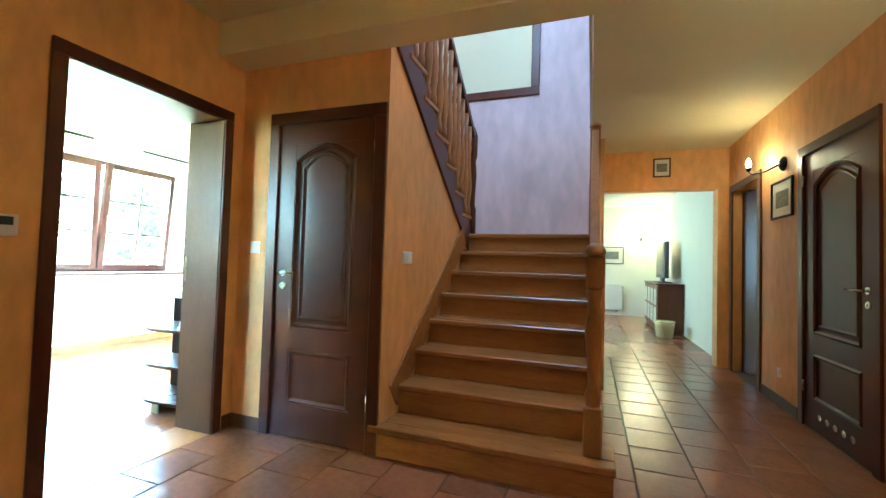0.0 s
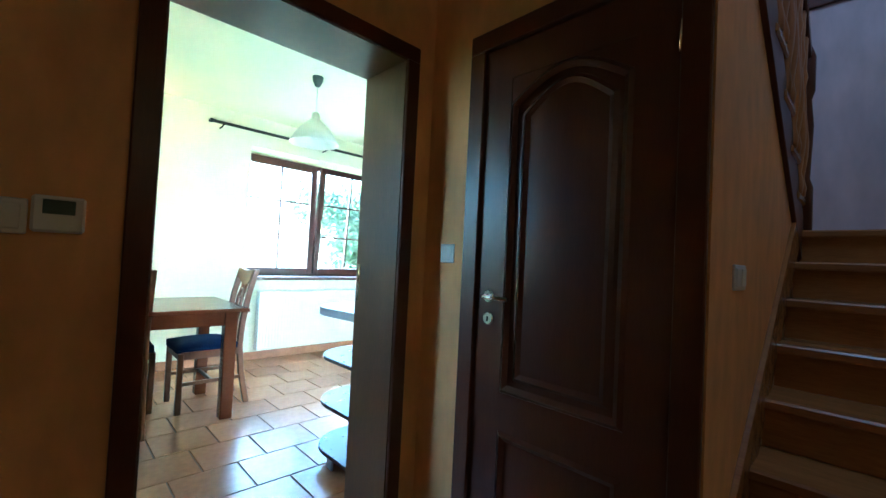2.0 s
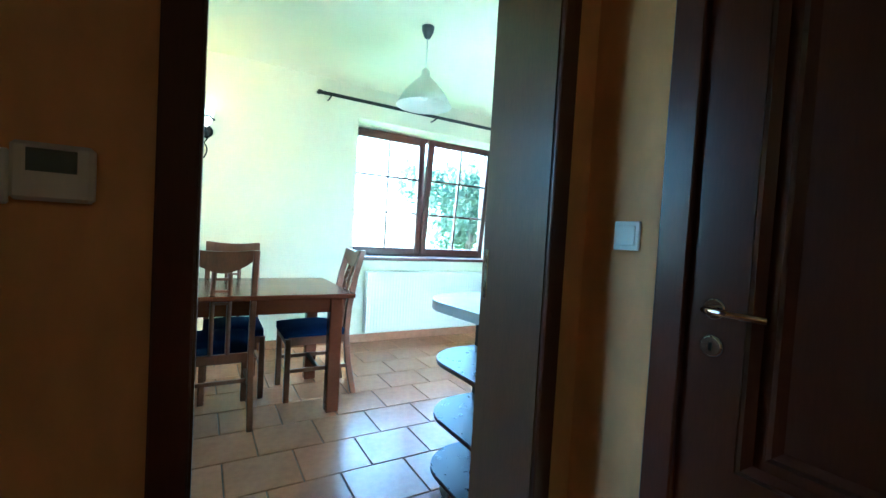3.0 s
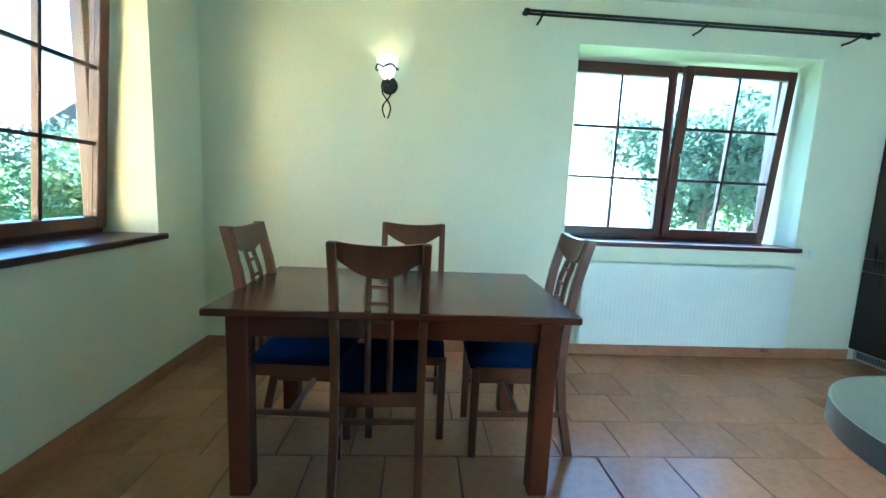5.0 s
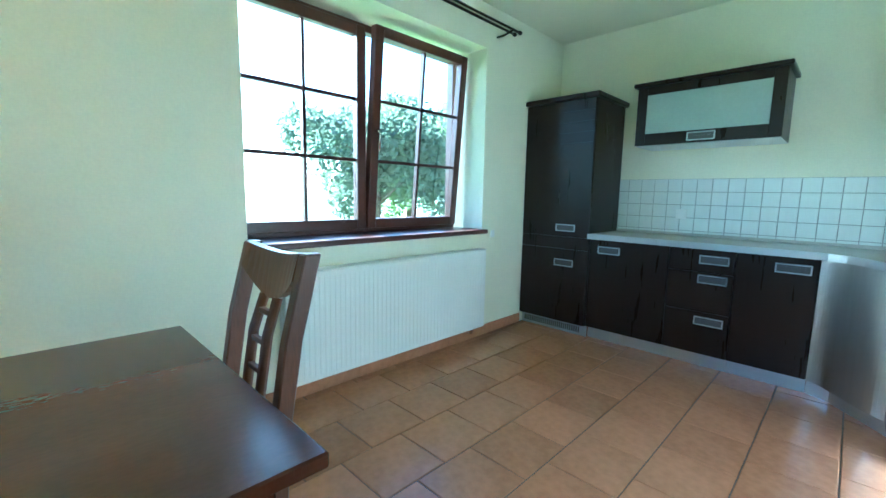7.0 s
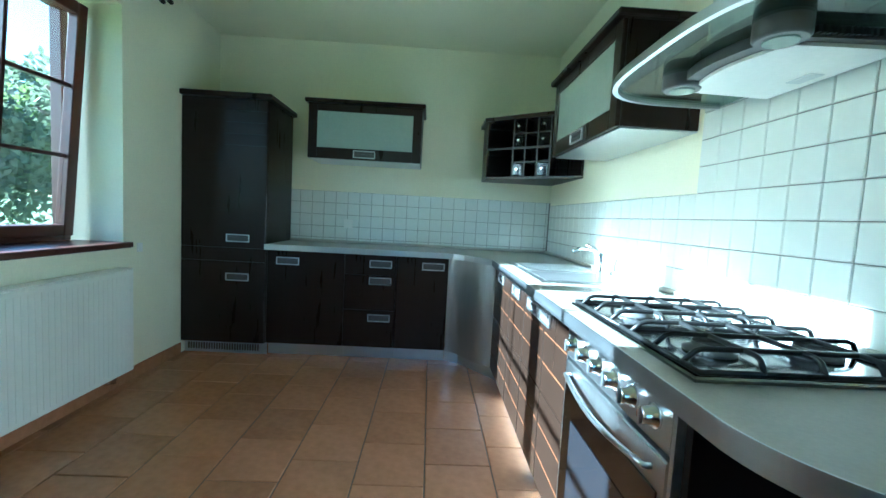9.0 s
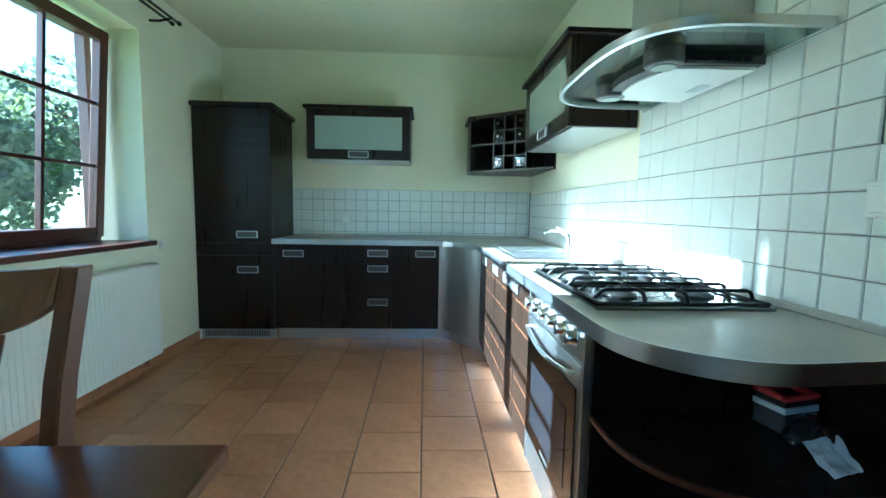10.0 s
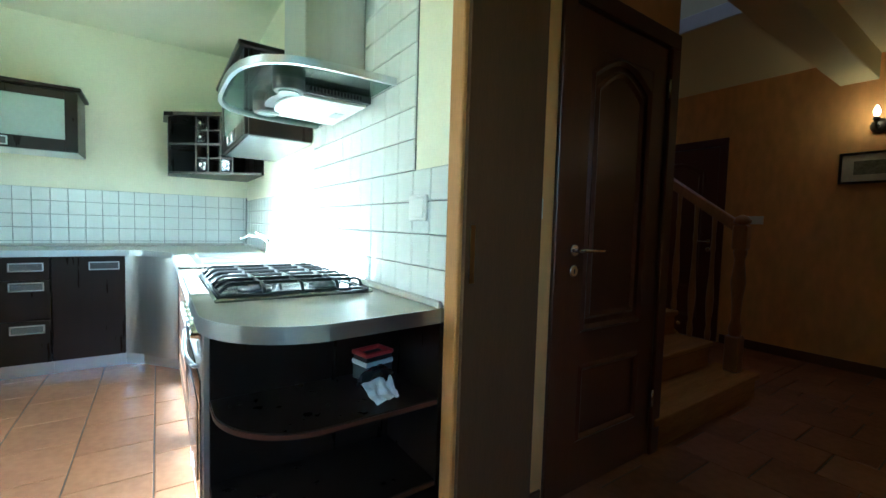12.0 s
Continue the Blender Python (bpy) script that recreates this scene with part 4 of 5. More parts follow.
        v.co.x *= 1 - 0.03 * (1 - k)
    for f in cu.faces:
        f.smooth = True
    part("seat_cushion", cu, M_BLUE, c, "blue cloth cushion", local=True)
    return c


chair = dining_chair()
chair.matrix_basis = pose(-4.97, 2.475, 0, 0, 0, 91)
copy_thing(chair, pose(-5.20, 3.085, 0, 0, 0, 180))
copy_thing(chair, pose(-5.19, 2.10, 0, 0, 0, -3))
copy_thing(chair, pose(-5.36, 2.58, 0, 0, 0, -91))

# ---- kitchen units ----
FY, FX = 6.20, -3.95                     # front planes of the north and east runs
WT0, WT1 = 0.845, 0.885


def pull(parent, m):
    h = part("handle", boxes((-0.088, 0.088, -0.012, 0, 0.022, 0.03), (-0.088, 0.088, -0.012, 0, -0.03, -0.022), (-0.088, -0.08, -0.012, 0, -0.022, 0.022), (0.08, 0.088, -0.012, 0, -0.022, 0.022), r=0.002), M_ALU, parent, "aluminium recessed pull", local=True)
    h.matrix_basis = m
    # dark grey colour gives the pull's inside the shade of a recess
    g = part("grip", boxes((-0.08, 0.08, -0.004, -0.001, -0.022, 0.022), (-0.06, 0.06, -0.010, -0.004, 0.002, 0.012)), M_GREY, h, local=True)


def unit(name, label, cat, w, d, z0, z1, fronts, m, plinth=True, group="kitchen base units"):
    """A cabinet: local x along its front, front face at y 0 towards -y. fronts: (x0, x1, low, high, handle x, handle z)."""
    c = thing(name, label, cat, group=group)
    c.matrix_world = m
    part("body", boxes((0, w, 0.022, d, z0, z1)), M_WENGE, c, local=True)
    for x0, x1, lo_, hi_, hx, hz in fronts:
        f = part("front", boxes((x0 + 0.002, x1 - 0.002, 0, 0.02, lo_ + 0.002, hi_ - 0.002), r=0.003), M_WENGE, c, local=True)
        if hx is not None:
            pull(f, pose(hx, 0, hz))
    if plinth:
        part("plinth", boxes((0, w, 0.06, 0.075, 0, z0)), M_ALU, c, "grey aluminium plinth", local=True)
    return c


Z0 = 0.10
tall = unit("tall_cabinet", "tall dark wenge larder cabinet with cornice", "cabinet", 0.64, YN - 6.17 - 0.01, Z0, 1.965, [(0, 0.64, Z0, 0.74, 0.43, 0.62), (0, 0.64, 0.74, 0.845, None, 0), (0, 0.64, 0.845, 1.965, 0.43, 0.92)], pose(XW + 0.003, 6.17, 0))
part("cornice", boxes((0, 0.675, -0.035, YN - 6.18, 1.966, 2.005), r=0.006), M_WENGE, tall, local=True)
for k in range(4):
    part("groove_strip", boxes((0.33, 0.635, -0.002, 0.001, 1.62 + 0.085 * k, 1.625 + 0.085 * k)), M_BLACK, tall, local=True)
part("vent_grille", boxes(*[(0.03 + 0.02 * k, 0.04 + 0.02 * k, 0.052, 0.06, 0.025, 0.075) for k in range(28)]), M_GREY, tall, "grey ventilation slots", local=True)
X0 = XW + 0.003 + 0.642
unit("base_cabinet", "dark wenge base cabinet with one tall door", "cabinet", 0.6, 0.52, Z0, WT0, [(0, 0.6, Z0, WT0, 0.16, 0.76)], pose(X0, FY, 0))
unit("drawer_unit", "dark wenge drawer unit with three drawers", "cabinet", 0.4, 0.52, Z0, WT0, [(0, 0.4, 0.68, WT0, 0.28, 0.77), (0, 0.4, 0.40, 0.68, 0.28, 0.635), (0, 0.4, Z0, 0.40, 0.28, 0.34)], pose(X0 + 0.602, FY, 0))
X2 = X0 + 1.004
unit("base_cabinet", "narrow dark wenge base cabinet", "cabinet", -4.27 - X2, 0.52, Z0, WT0, [(0, -4.27 - X2, Z0, WT0, -4.27 - X2 - 0.12, 0.77)], pose(X2, FY, 0))
# curved steel corner cupboard
cc = thing("corner_cabinet", "corner cabinet with curved brushed steel front", "cabinet", (-3.8, 6.4, 0))
line = [(-4.268 + 0.318 * k / 20, FY - 0.33 * (0.35 * k / 20 + 0.65 * (3 * (k / 20) ** 2 - 2 * (k / 20) ** 3))) for k in range(21)]
part("front", strip(line, Z0, WT0, -0.018), M_STEEL, cc, "curved brushed steel door")
part("body", prism([(-4.20, 6.34), (FX + 0.12, 5.90), (XE - 0.02, 5.88), (XE - 0.02, YN - 0.02), (-4.20, YN - 0.02)], Z0, WT0), M_WENGE, cc)
part("plinth", strip([(-4.268, FY + 0.06), (-4.16, 6.2), (-3.99, 6.0), (FX + 0.06, 5.87)], 0, Z0, -0.015), M_ALU, cc, "aluminium plinth")


def east(y1):
    return pose(FX, y1, 0, 0, 0, -90)


def grooved(label, w, y1, handles):
    """A two-door unit of the east run, each front with two level grooves as strips."""
    c = unit("drawer_unit", label, "cabinet", w, 0.58, Z0, WT0, [(0, w, 0.48, WT0, handles and w / 2, 0.79), (0, w, Z0, 0.48, None, 0)], east(y1))
    for f in [o for o in c.children if o.name.startswith("front")]:
        low = min(v.co.z for v in f.data.vertices)
        for k in (1, 2):
            # lighter brown strip paints the highlight along each groove
            part("groove_strip", boxes((0.012, w - 0.012, -0.002, 0.001, low + 0.122 * k, low + 0.122 * k + 0.003)), M_CHAIR, f, "thin brown line painted for the light on a groove", local=True)


grooved("wenge drawer unit with painted groove highlights beside the corner", 0.56, 5.868, True)
grooved("wenge drawer unit with painted groove highlights under the sink", 0.36, 5.304, True)
grooved("wenge drawer unit with painted groove highlights and wide pull", 0.35, 4.940, True)
grooved("wenge drawer unit with painted groove highlights beside oven", 0.31, 4.586, False)

# oven
OY0, OY1 = 3.685, 4.265
ov = thing("oven", "built-in steel oven with black glass door and knobs", "oven", (FX, 3.98, 0))
part("body", boxes((FX + 0.02, XE - 0.03, OY0 - 0.004, OY1 + 0.008, 0.1, WT0)), M_WENGE, ov)
part("control_panel", boxes((FX - 0.008, FX + 0.02, OY0, OY1, 0.735, WT0 - 0.004), r=0.003), M_STEEL, ov)
od = part("oven_door", boxes((FX - 0.012, FX + 0.02, OY0, OY1, 0.23, 0.725), r=0.004), M_STEEL, ov, "steel framed oven door")
part("glass", boxes((FX - 0.017, FX - 0.0125, OY0 + 0.02, OY1 - 0.02, 0.25, 0.655), r=0.002), M_OVENGLASS, od, "black oven glass")
part("inner_window", boxes((FX - 0.0185, FX - 0.0172, OY0 + 0.09, OY1 - 0.09, 0.31, 0.56)), M_SCREEN, od, "darker viewing window")
part("maker_badge", boxes((FX - 0.0182, FX - 0.0172, 3.93, 4.02, 0.272, 0.286)), M_ALU, od, "small plain steel badge")
bow = [(OY0 + 0.05 + (OY1 - OY0 - 0.1) * k / 14) for k in range(15)]
part("bar_handle", tube([(FX - 0.014, bow[0], 0.69)] + [(FX - 0.030 - 0.012 * math.sin(math.pi * k / 14), y, 0.692 - 0.020 * math.sin(math.pi * k / 14)) for k, y in enumerate(bow)] + [(FX - 0.014, bow[-1], 0.69)], 0.0075), M_STEEL, od, "bowed steel bar handle")
for k in range(6):
    y = 3.745 + 0.092 * k
    kb = part("knob", lathe([(0.026, 0), (0.026, 0.006), (0.020, 0.008), (0.019, 0.026), (0.015, 0.032)], m=pose(FX - 0.008, y, 0.79, 0, -90, 0), n=16), M_CHROME, ov, "round chromed control knob")
    part("pointer", boxes((FX - 0.044, FX - 0.038, y - 0.004, y + 0.004, 0.772, 0.808), r=0.001), M_ALU, kb)
part("side_trim", boxes((FX - 0.010, FX + 0.02, OY0 - 0.014, OY0 - 0.002, 0.105, WT0 - 0.004), (FX - 0.010, FX + 0.02, OY1 + 0.002, OY1 + 0.008, 0.105, WT0 - 0.004), r=0.001), M_ALU, ov, "pale metal side strip")
part("lower_drawer", boxes((FX - 0.004, FX + 0.02, OY0, OY1, 0.105, 0.22), r=0.003), M_STEEL, ov)
part("plinth", boxes((FX + 0.06, FX + 0.075, OY0, OY1, 0, 0.1)), M_ALU, ov)

# worktop
north = [(X0 - 0.01, YN - 0.001), (X0 - 0.01, FY - 0.035)]
front = [(X0 - 0.01, FY - 0.035), (-4.33, FY - 0.035), (-4.24, 6.15), (-4.16, 6.09), (-4.09, 6.01), (-4.02, 5.90), (FX - 0.03, 5.84), (FX - 0.03, 3.56)]
front += arc(FX + 0.23, 3.55, 0.26, 180, 270, 28, 0.26)[1:] + [(XE - 0.022, 3.322)]
wt = thing("worktop", "grey beige laminate worktop with aluminium edge strip", "worktop", (-4.0, 5.5, WT0))
outline = front + [(XE - 0.001, 3.322), (XE - 0.001, YN - 0.001), (X0 - 0.01, YN - 0.001)]
part("slab", prism(outline, WT0, WT1), M_TOP, wt)
part("edge_strip", strip(front, WT0 - 0.002, WT1 + 0.001, 0.004), M_ALU, wt, "shiny aluminium edge")
part("upstand", boxes((X0 - 0.01, XE - 0.022, YN - 0.02, YN - 0.002, WT1, WT1 + 0.022), (XE - 0.03, XE - 0.012, 3.325, YN - 0.02, WT1, WT1 + 0.022), r=0.004), M_TOP, wt)

# open end shelves
es = thing("end_shelf_unit", "dark wenge rounded open end shelves under worktop", "shelf", (-3.65, 3.6, 0))
part("side_panel", boxes((FX + 0.005, XE - 0.004, 3.645, 3.665, 0.0, WT0 - 0.003)), M_WENGE, es)
part("back_panel", boxes((XE - 0.024, XE - 0.004, 3.32, 3.644, 0.0, WT0 - 0.003)), M_WENGE, es)
shelf = [(FX + 0.005, 3.644), (FX + 0.005, 3.59)] + arc(FX + 0.235, 3.56, 0.23, 180, 270, 24, 0.24)[1:] + [(XE - 0.025, 3.325), (XE - 0.025, 3.644)]
for z in (0.08, 0.335, 0.59):
    s_ = part("shelf_board", prism(shelf, z, z + 0.02), M_WENGE, es)
    part("shelf_lip", strip(shelf[:27], z + 0.004, z + 0.016, 0.003), M_DOOR, s_, "thin brown edge band")
part("plinth", strip([(x + 0.04, y + 0.03) for x, y in shelf[1:26]], 0, 0.08, -0.01), M_ALU, es, "grey plinth")
bx_ = thing("small_box", "small dark box with white band and open red rim on shelf", "box", (-3.46, 3.59, 0.61), turn=12)
part("carton", boxes((-0.055, 0.055, -0.04, 0.04, 0, 0.05), r=0.003), M_GREY, bx_, local=True)
part("band", boxes((-0.057, 0.057, -0.042, 0.042, 0.05, 0.066), r=0.002), M_BAG, bx_, "white paper band", local=True)
part("collar", boxes((-0.052, 0.052, -0.037, 0.037, 0.066, 0.082)), M_BLACK, bx_, local=True)
part("rim", boxes((-0.058, 0.058, -0.043, -0.028, 0.082, 0.096), (-0.058, 0.058, 0.028, 0.043, 0.082, 0.096), (-0.058, -0.043, -0.028, 0.028, 0.082, 0.096), (0.043, 0.058, -0.028, 0.028, 0.082, 0.096), r=0.003), M_RED, bx_, "red plastic rim", local=True)
bag = bmesh.new()
bmesh.ops.create_icosphere(bag, subdivisions=4, radius=1, matrix=pose(-3.50, 3.47, 0.645) @ Matrix.Diagonal((0.062, 0.05, 0.04, 1)))
for v in bag.verts:
    v.co += 0.022 * noise.noise_vector(v.co * 24)
    v.co.z = max(v.co.z, 0.611)
    v.co.y = min(v.co.y, 3.525)
bg = thing("plastic_bag", "crumpled shiny black bag with white paper on shelf", "bag", (-3.50, 3.47, 0.61))
part("bag", bag, M_BLACKBAG, bg)
sheet = bmesh.new()
bmesh.ops.create_grid(sheet, x_segments=14, y_segments=10, size=0.5, matrix=pose(0, 0, 0) @ Matrix.Diagonal((0.115, 0.075, 1, 1)))
for v in sheet.verts:
    v.co.z = 0.012 * noise.noise(v.co * 40) + 0.02 * (v.co.y / 0.04) ** 2 * 0.4
    v.co.x *= 1 - 4 * (0.0375 - v.co.y)
bmesh.ops.solidify(sheet, geom=sheet.faces[:], thickness=0.0015)
sheet.transform(pose(-3.515, 3.405, 0.636, 38, 0, 14))
part("paper", sheet, M_BAG, bg, "crumpled white paper")

# hob
hb = thing("gas_hob", "gas hob with black cast iron pan supports", "hob", (-3.67, 4.0, WT1))
part("tray", boxes((-3.93, -3.42, 3.68, 4.36, WT1, WT1 + 0.012), r=0.004), M_HOB, hb)
for x in (-3.79, -3.55):
    for y in (3.845, 4.19):
        bn = part("burner", lathe([(0.055, 0), (0.055, 0.008), (0.038, 0.014), (0.038, 0.022)], m=pose(x, y, WT1 + 0.012), n=20), M_GREY, hb)
        part("burner_cap", lathe([(0.036, 0), (0.036, 0.008), (0.02, 0.011)], m=pose(x, y, WT1 + 0.030), n=20), M_BLACK, bn)
for y0 in (3.69, 4.025):
    g = part("pan_support", tube([(-3.915, y0, WT1 + 0.018), (-3.44, y0, WT1 + 0.018), (-3.44, y0 + 0.325, WT1 + 0.018), (-3.915, y0 + 0.325, WT1 + 0.018)], 0.006, closed=True), M_BLACK, hb, "black cast iron grid")
    for k in range(3):
        y = y0 + 0.055 + 0.108 * k
        part("grid_bar", tube([(-3.915, y, WT1 + 0.018), (-3.89, y, WT1 + 0.042), (-3.875, y, WT1 + 0.047), (-3.465, y, WT1 + 0.047), (-3.45, y, WT1 + 0.042), (-3.44, y, WT1 + 0.018)], 0.006), M_BLACK, g)
    for x in (-3.79, -3.67, -3.55):
        part("grid_bar", tube([(x, y0, WT1 + 0.018), (x, y0 + 0.012, WT1 + 0.041), (x, y0 + 0.025, WT1 + 0.047), (x, y0 + 0.3, WT1 + 0.047), (x, y0 + 0.313, WT1 + 0.041), (x, y0 + 0.325, WT1 + 0.018)], 0.006), M_BLACK, g)

# sink and tap
sk = thing("sink", "stainless steel sink with ribbed drainer", "sink", (-3.65, 5.3, WT1))
part("rim", boxes((-3.90, -3.41, 4.86, 5.74, WT1, WT1 + 0.005), r=0.002), M_STEEL, sk)
# flat dark grey plate paints the shade of a sunken steel bowl
part("bowl", boxes((-3.86, -3.45, 4.90, 5.26, WT1 + 0.0055, WT1 + 0.007)), M_GREY, sk)
for k in range(9):
    part("drainer_rib", boxes((-3.86, -3.46, 5.33 + 0.042 * k, 5.345 + 0.042 * k, WT1 + 0.005, WT1 + 0.011), r=0.002), M_STEEL, sk)
tp = thing("tap", "chrome mixer tap behind the sink", "tap", (-3.45, 5.28, WT1))
part("body", lathe([(0.026, 0), (0.026, 0.02), (0.02, 0.03), (0.02, 0.10), (0.014, 0.12)], m=pose(-3.44, 5.3, WT1 + 0.005)), M_CHROME, tp)
part("spout", tube([(-3.44, 5.3, WT1 + 0.09), (-3.50, 5.28, WT1 + 0.14), (-3.58, 5.25, WT1 + 0.15), (-3.63, 5.23, WT1 + 0.13)], 0.011), M_CHROME, tp)
part("lever", tube([(-3.44, 5.3, WT1 + 0.12), (-3.47, 5.32, WT1 + 0.15), (-3.52, 5.33, WT1 + 0.165)], 0.008), M_CHROME, tp)


# wall cabinets with frosted flap
def flap_cabinet(label, w, d, h, m):
    c = thing("wall_cabinet", label, "wall cabinet", group="glass fronted wall cabinets")
    c.matrix_world = m
    part("body", boxes((0, w, 0.022, d, 0, h), r=0.003), M_WENGE, c, local=True)
    f = 0.07
    dr = part("flap_frame", boxes((0, f, 0, 0.02, 0, h), (w - f, w, 0, 0.02, 0, h), (f, w - f, 0, 0.02, 0, 0.085), (f, w - f, 0, 0.02, h - 0.06, h), r=0.003), M_WENGE, c, local=True)
    part("frosted_pane", boxes((f, w - f, 0.007, 0.013, 0.085, h - 0.06)), M_FROST, dr, "pale green frosted glass", local=True)
    pull(dr, pose(w / 2, 0, 0.042))
    part("cornice", boxes((-0.025, w + 0.025, -0.03, d, h, h + 0.03), r=0.006), M_WENGE, c, local=True)
    part("underside", boxes((0.004, w - 0.004, 0.024, d - 0.002, -0.006, -0.001)), M_ALU, c, "pale underside", local=True)


flap_cabinet("dark wenge wall cabinet with frosted glass flap", 0.90, YN - 6.34 - 0.004, 0.43, pose(-5.44, 6.34, 1.585))
flap_cabinet("dark wenge wall cabinet with frosted glass flap beside hood", 0.90, 0.35, 0.43, pose(XE - 0.354, 5.56, 1.575, 0, 0, -90))

# corner wine rack
cr = thing("corner_shelf", "dark wenge corner wall shelf with small glass drawers", "shelf", (-3.6, 6.4, 1.5))
tri = [(-3.99, 6.46), (-3.37, 5.95), (XE - 0.003, 5.95), (XE - 0.003, YN - 0.003), (-3.99, YN - 0.003)]
for z, e in ((1.50, 0), (1.735, -0.01), (1.965, 0.03)):
    part("board", prism([(-3.99 - max(e, 0), 6.46 - max(e, 0)), (-3.37, 5.95 - e)] + tri[2:4] + [(-3.99 - max(e, 0), YN - 0.003)], z, z + (0.03 if e > 0 else 0.018)), M_WENGE, cr)
part("side_panel", boxes((-3.99, -3.972, 6.46, YN - 0.004, 1.518, 1.965)), M_WENGE, cr)
part("back_panel", boxes((-3.972, XE - 0.02, YN - 0.02, YN - 0.004, 1.518, 1.965), (XE - 0.02, XE - 0.004, 5.95, YN - 0.02, 1.518, 1.965)), M_WENGE, cr)
D = (Vector((-3.37, 5.95)) - Vector((-3.99, 6.46))).normalized()
ang = math.degrees(math.atan2(D.y, D.x))
g0 = Vector((-3.99, 6.46)) + D * 0.24
for k in range(4):
    p = g0 + D * 0.105 * k
    b_ = boxes((-0.006, 0.006, 0.005, 0.12, 1.518, 1.965))
    b_.transform(pose(p.x, p.y, 0, 0, 0, ang))
    part("divider", b_, M_WENGE, cr)
for k in range(1, 4):
    b_ = boxes((0, 0.315, 0.004, 0.12, 1.515 + 0.112 * k, 1.525 + 0.112 * k))
    b_.transform(pose(g0.x, g0.y, 0, 0, 0, ang))
    part("divider", b_, M_WENGE, cr)
for col in (0, 2):
    for row in (0, 2, 3):
        b_ = boxes((0.105 * col + 0.010, 0.105 * col + 0.095, -0.004, 0.09, 1.528 + 0.112 * row, 1.622 + 0.112 * row), r=0.008)
        b_.transform(pose(g0.x, g0.y, 0, 0, 0, ang))
        gd = part("glass_drawer", b_, M_BLOCK, cr, "clear glass drawer")
        q = g0 + D * (0.105 * col + 0.0525)
        part("knob", lathe([(0.006, 0), (0.014, 0.012), (0.010, 0.02)], m=pose(q.x, q.y, 1.575 + 0.112 * row, 0, 0, ang) @ pose(0, -0.004, 0, 90, 0, 0), n=10), M_CHROME, gd)

# cooker hood
HY = 4.10
hd = thing("cooker_hood", "steel chimney cooker hood with curved glass canopy", "cooker hood", (-3.5, HY, 1.6))


def canopy_line(grow):
    """The canopy's plan: straight sides, rounded corners and a bowed front."""
    rows = []
    for k in range(41):
        u = math.pi * k / 40
        c, sn = math.cos(u), math.sin(u)
        rows.append((XE - 0.012 - (0.50 + grow) * abs(sn) ** 0.42, HY - (0.44 + grow) * math.copysign(abs(c) ** 0.62, c)))
    return rows


plan = canopy_line(0)
part("glass_canopy", prism(plan[::-1], 1.640, 1.647), M_HOODGLASS, hd, "curved tinted glass canopy").visible_shadow = False
rim = bmesh.new()
inner, outer = canopy_line(-0.009), canopy_line(0.006)
rows = [[rim.verts.new((x, y, z)) for (x, y), z in ((a, 1.631), (b, 1.631), (b, 1.656), (a, 1.656))] for a, b in zip(inner, outer)]
for a, b in zip(rows, rows[1:]):
    for k in range(4):
        rim.faces.new((a[k], a[(k + 1) % 4], b[(k + 1) % 4], b[k]))
rim.faces.new(rows[0]), rim.faces.new(rows[-1])
bmesh.ops.recalc_face_normals(rim, faces=rim.faces)
part("canopy_rim", rim, M_ALU, hd, "pale metal rim")
part("chimney", boxes((-3.60, XE - 0.012, HY - 0.16, HY + 0.16, 1.71, 2.2), r=0.004), M_STEEL, hd)
part("upper_chimney", boxes((-3.594, XE - 0.012, HY - 0.154, HY + 0.154, 2.2, ZC - 0.002), r=0.003), M_STEEL, hd)
BY0, BY1 = 3.875, 4.315
body = [(XE - 0.012, BY0), (-3.66, BY0 + 0.015)] + [(-3.665 - 0.04 * math.sin(math.pi * k / 10), BY0 + 0.03 + (BY1 - BY0 - 0.06) * k / 10) for k in range(11)] + [(-3.66, BY1 - 0.015), (XE - 0.012, BY1)]
part("motor_box", prism(body, 1.612, 1.639), M_GREY, hd, "dark grey motor housing")
part("motor_cap", prism([(x * 0.9 + XE * 0.1, (y - HY) * 0.94 + HY) for x, y in body], 1.648, 1.71), M_GREY, hd, "dark grey upper housing")
part("filter_panel", prism([((x - XE) * 0.86 + XE - 0.012, (y - 4.095) * 0.90 + 4.095) for x, y in body], 1.602, 1.611), M_PLASTIC, hd, "white filter panel")
part("filter_latch", boxes((-3.44, -3.40, 4.06, 4.14, 1.599, 1.6015), r=0.001), M_ALU, hd, "small steel latch")
for y in (BY0 + 0.012, BY1 - 0.06):
    pod = part("lamp_pod", lathe([(0.05, 1.598), (0.056, 1.605), (0.056, 1.69), (0.046, 1.706), (0.01, 1.71)], m=pose(-3.672, y, 0), n=24), M_GREY, hd, "round dark lamp housing")
    part("hood_lamp", lathe([(0.034, 1.594), (0.036, 1.597), (0.036, 1.599)], m=pose(-3.672, y, 0), n=20), M_FROST, pod, "round unlit frosted lamp")
for k in range(16):
    part("air_slot", boxes((-3.60 + 0.013 * k, -3.593 + 0.013 * k, BY0 - 0.003, BY0 + 0.014, 1.618, 1.634)), M_BLACK, hd)


# ---- outdoors ----
solid("ground", boxes((-900, 900, -900, 900, -0.75, -0.45)), M_GRASS, "green lawn round the house", "ground", "structure")


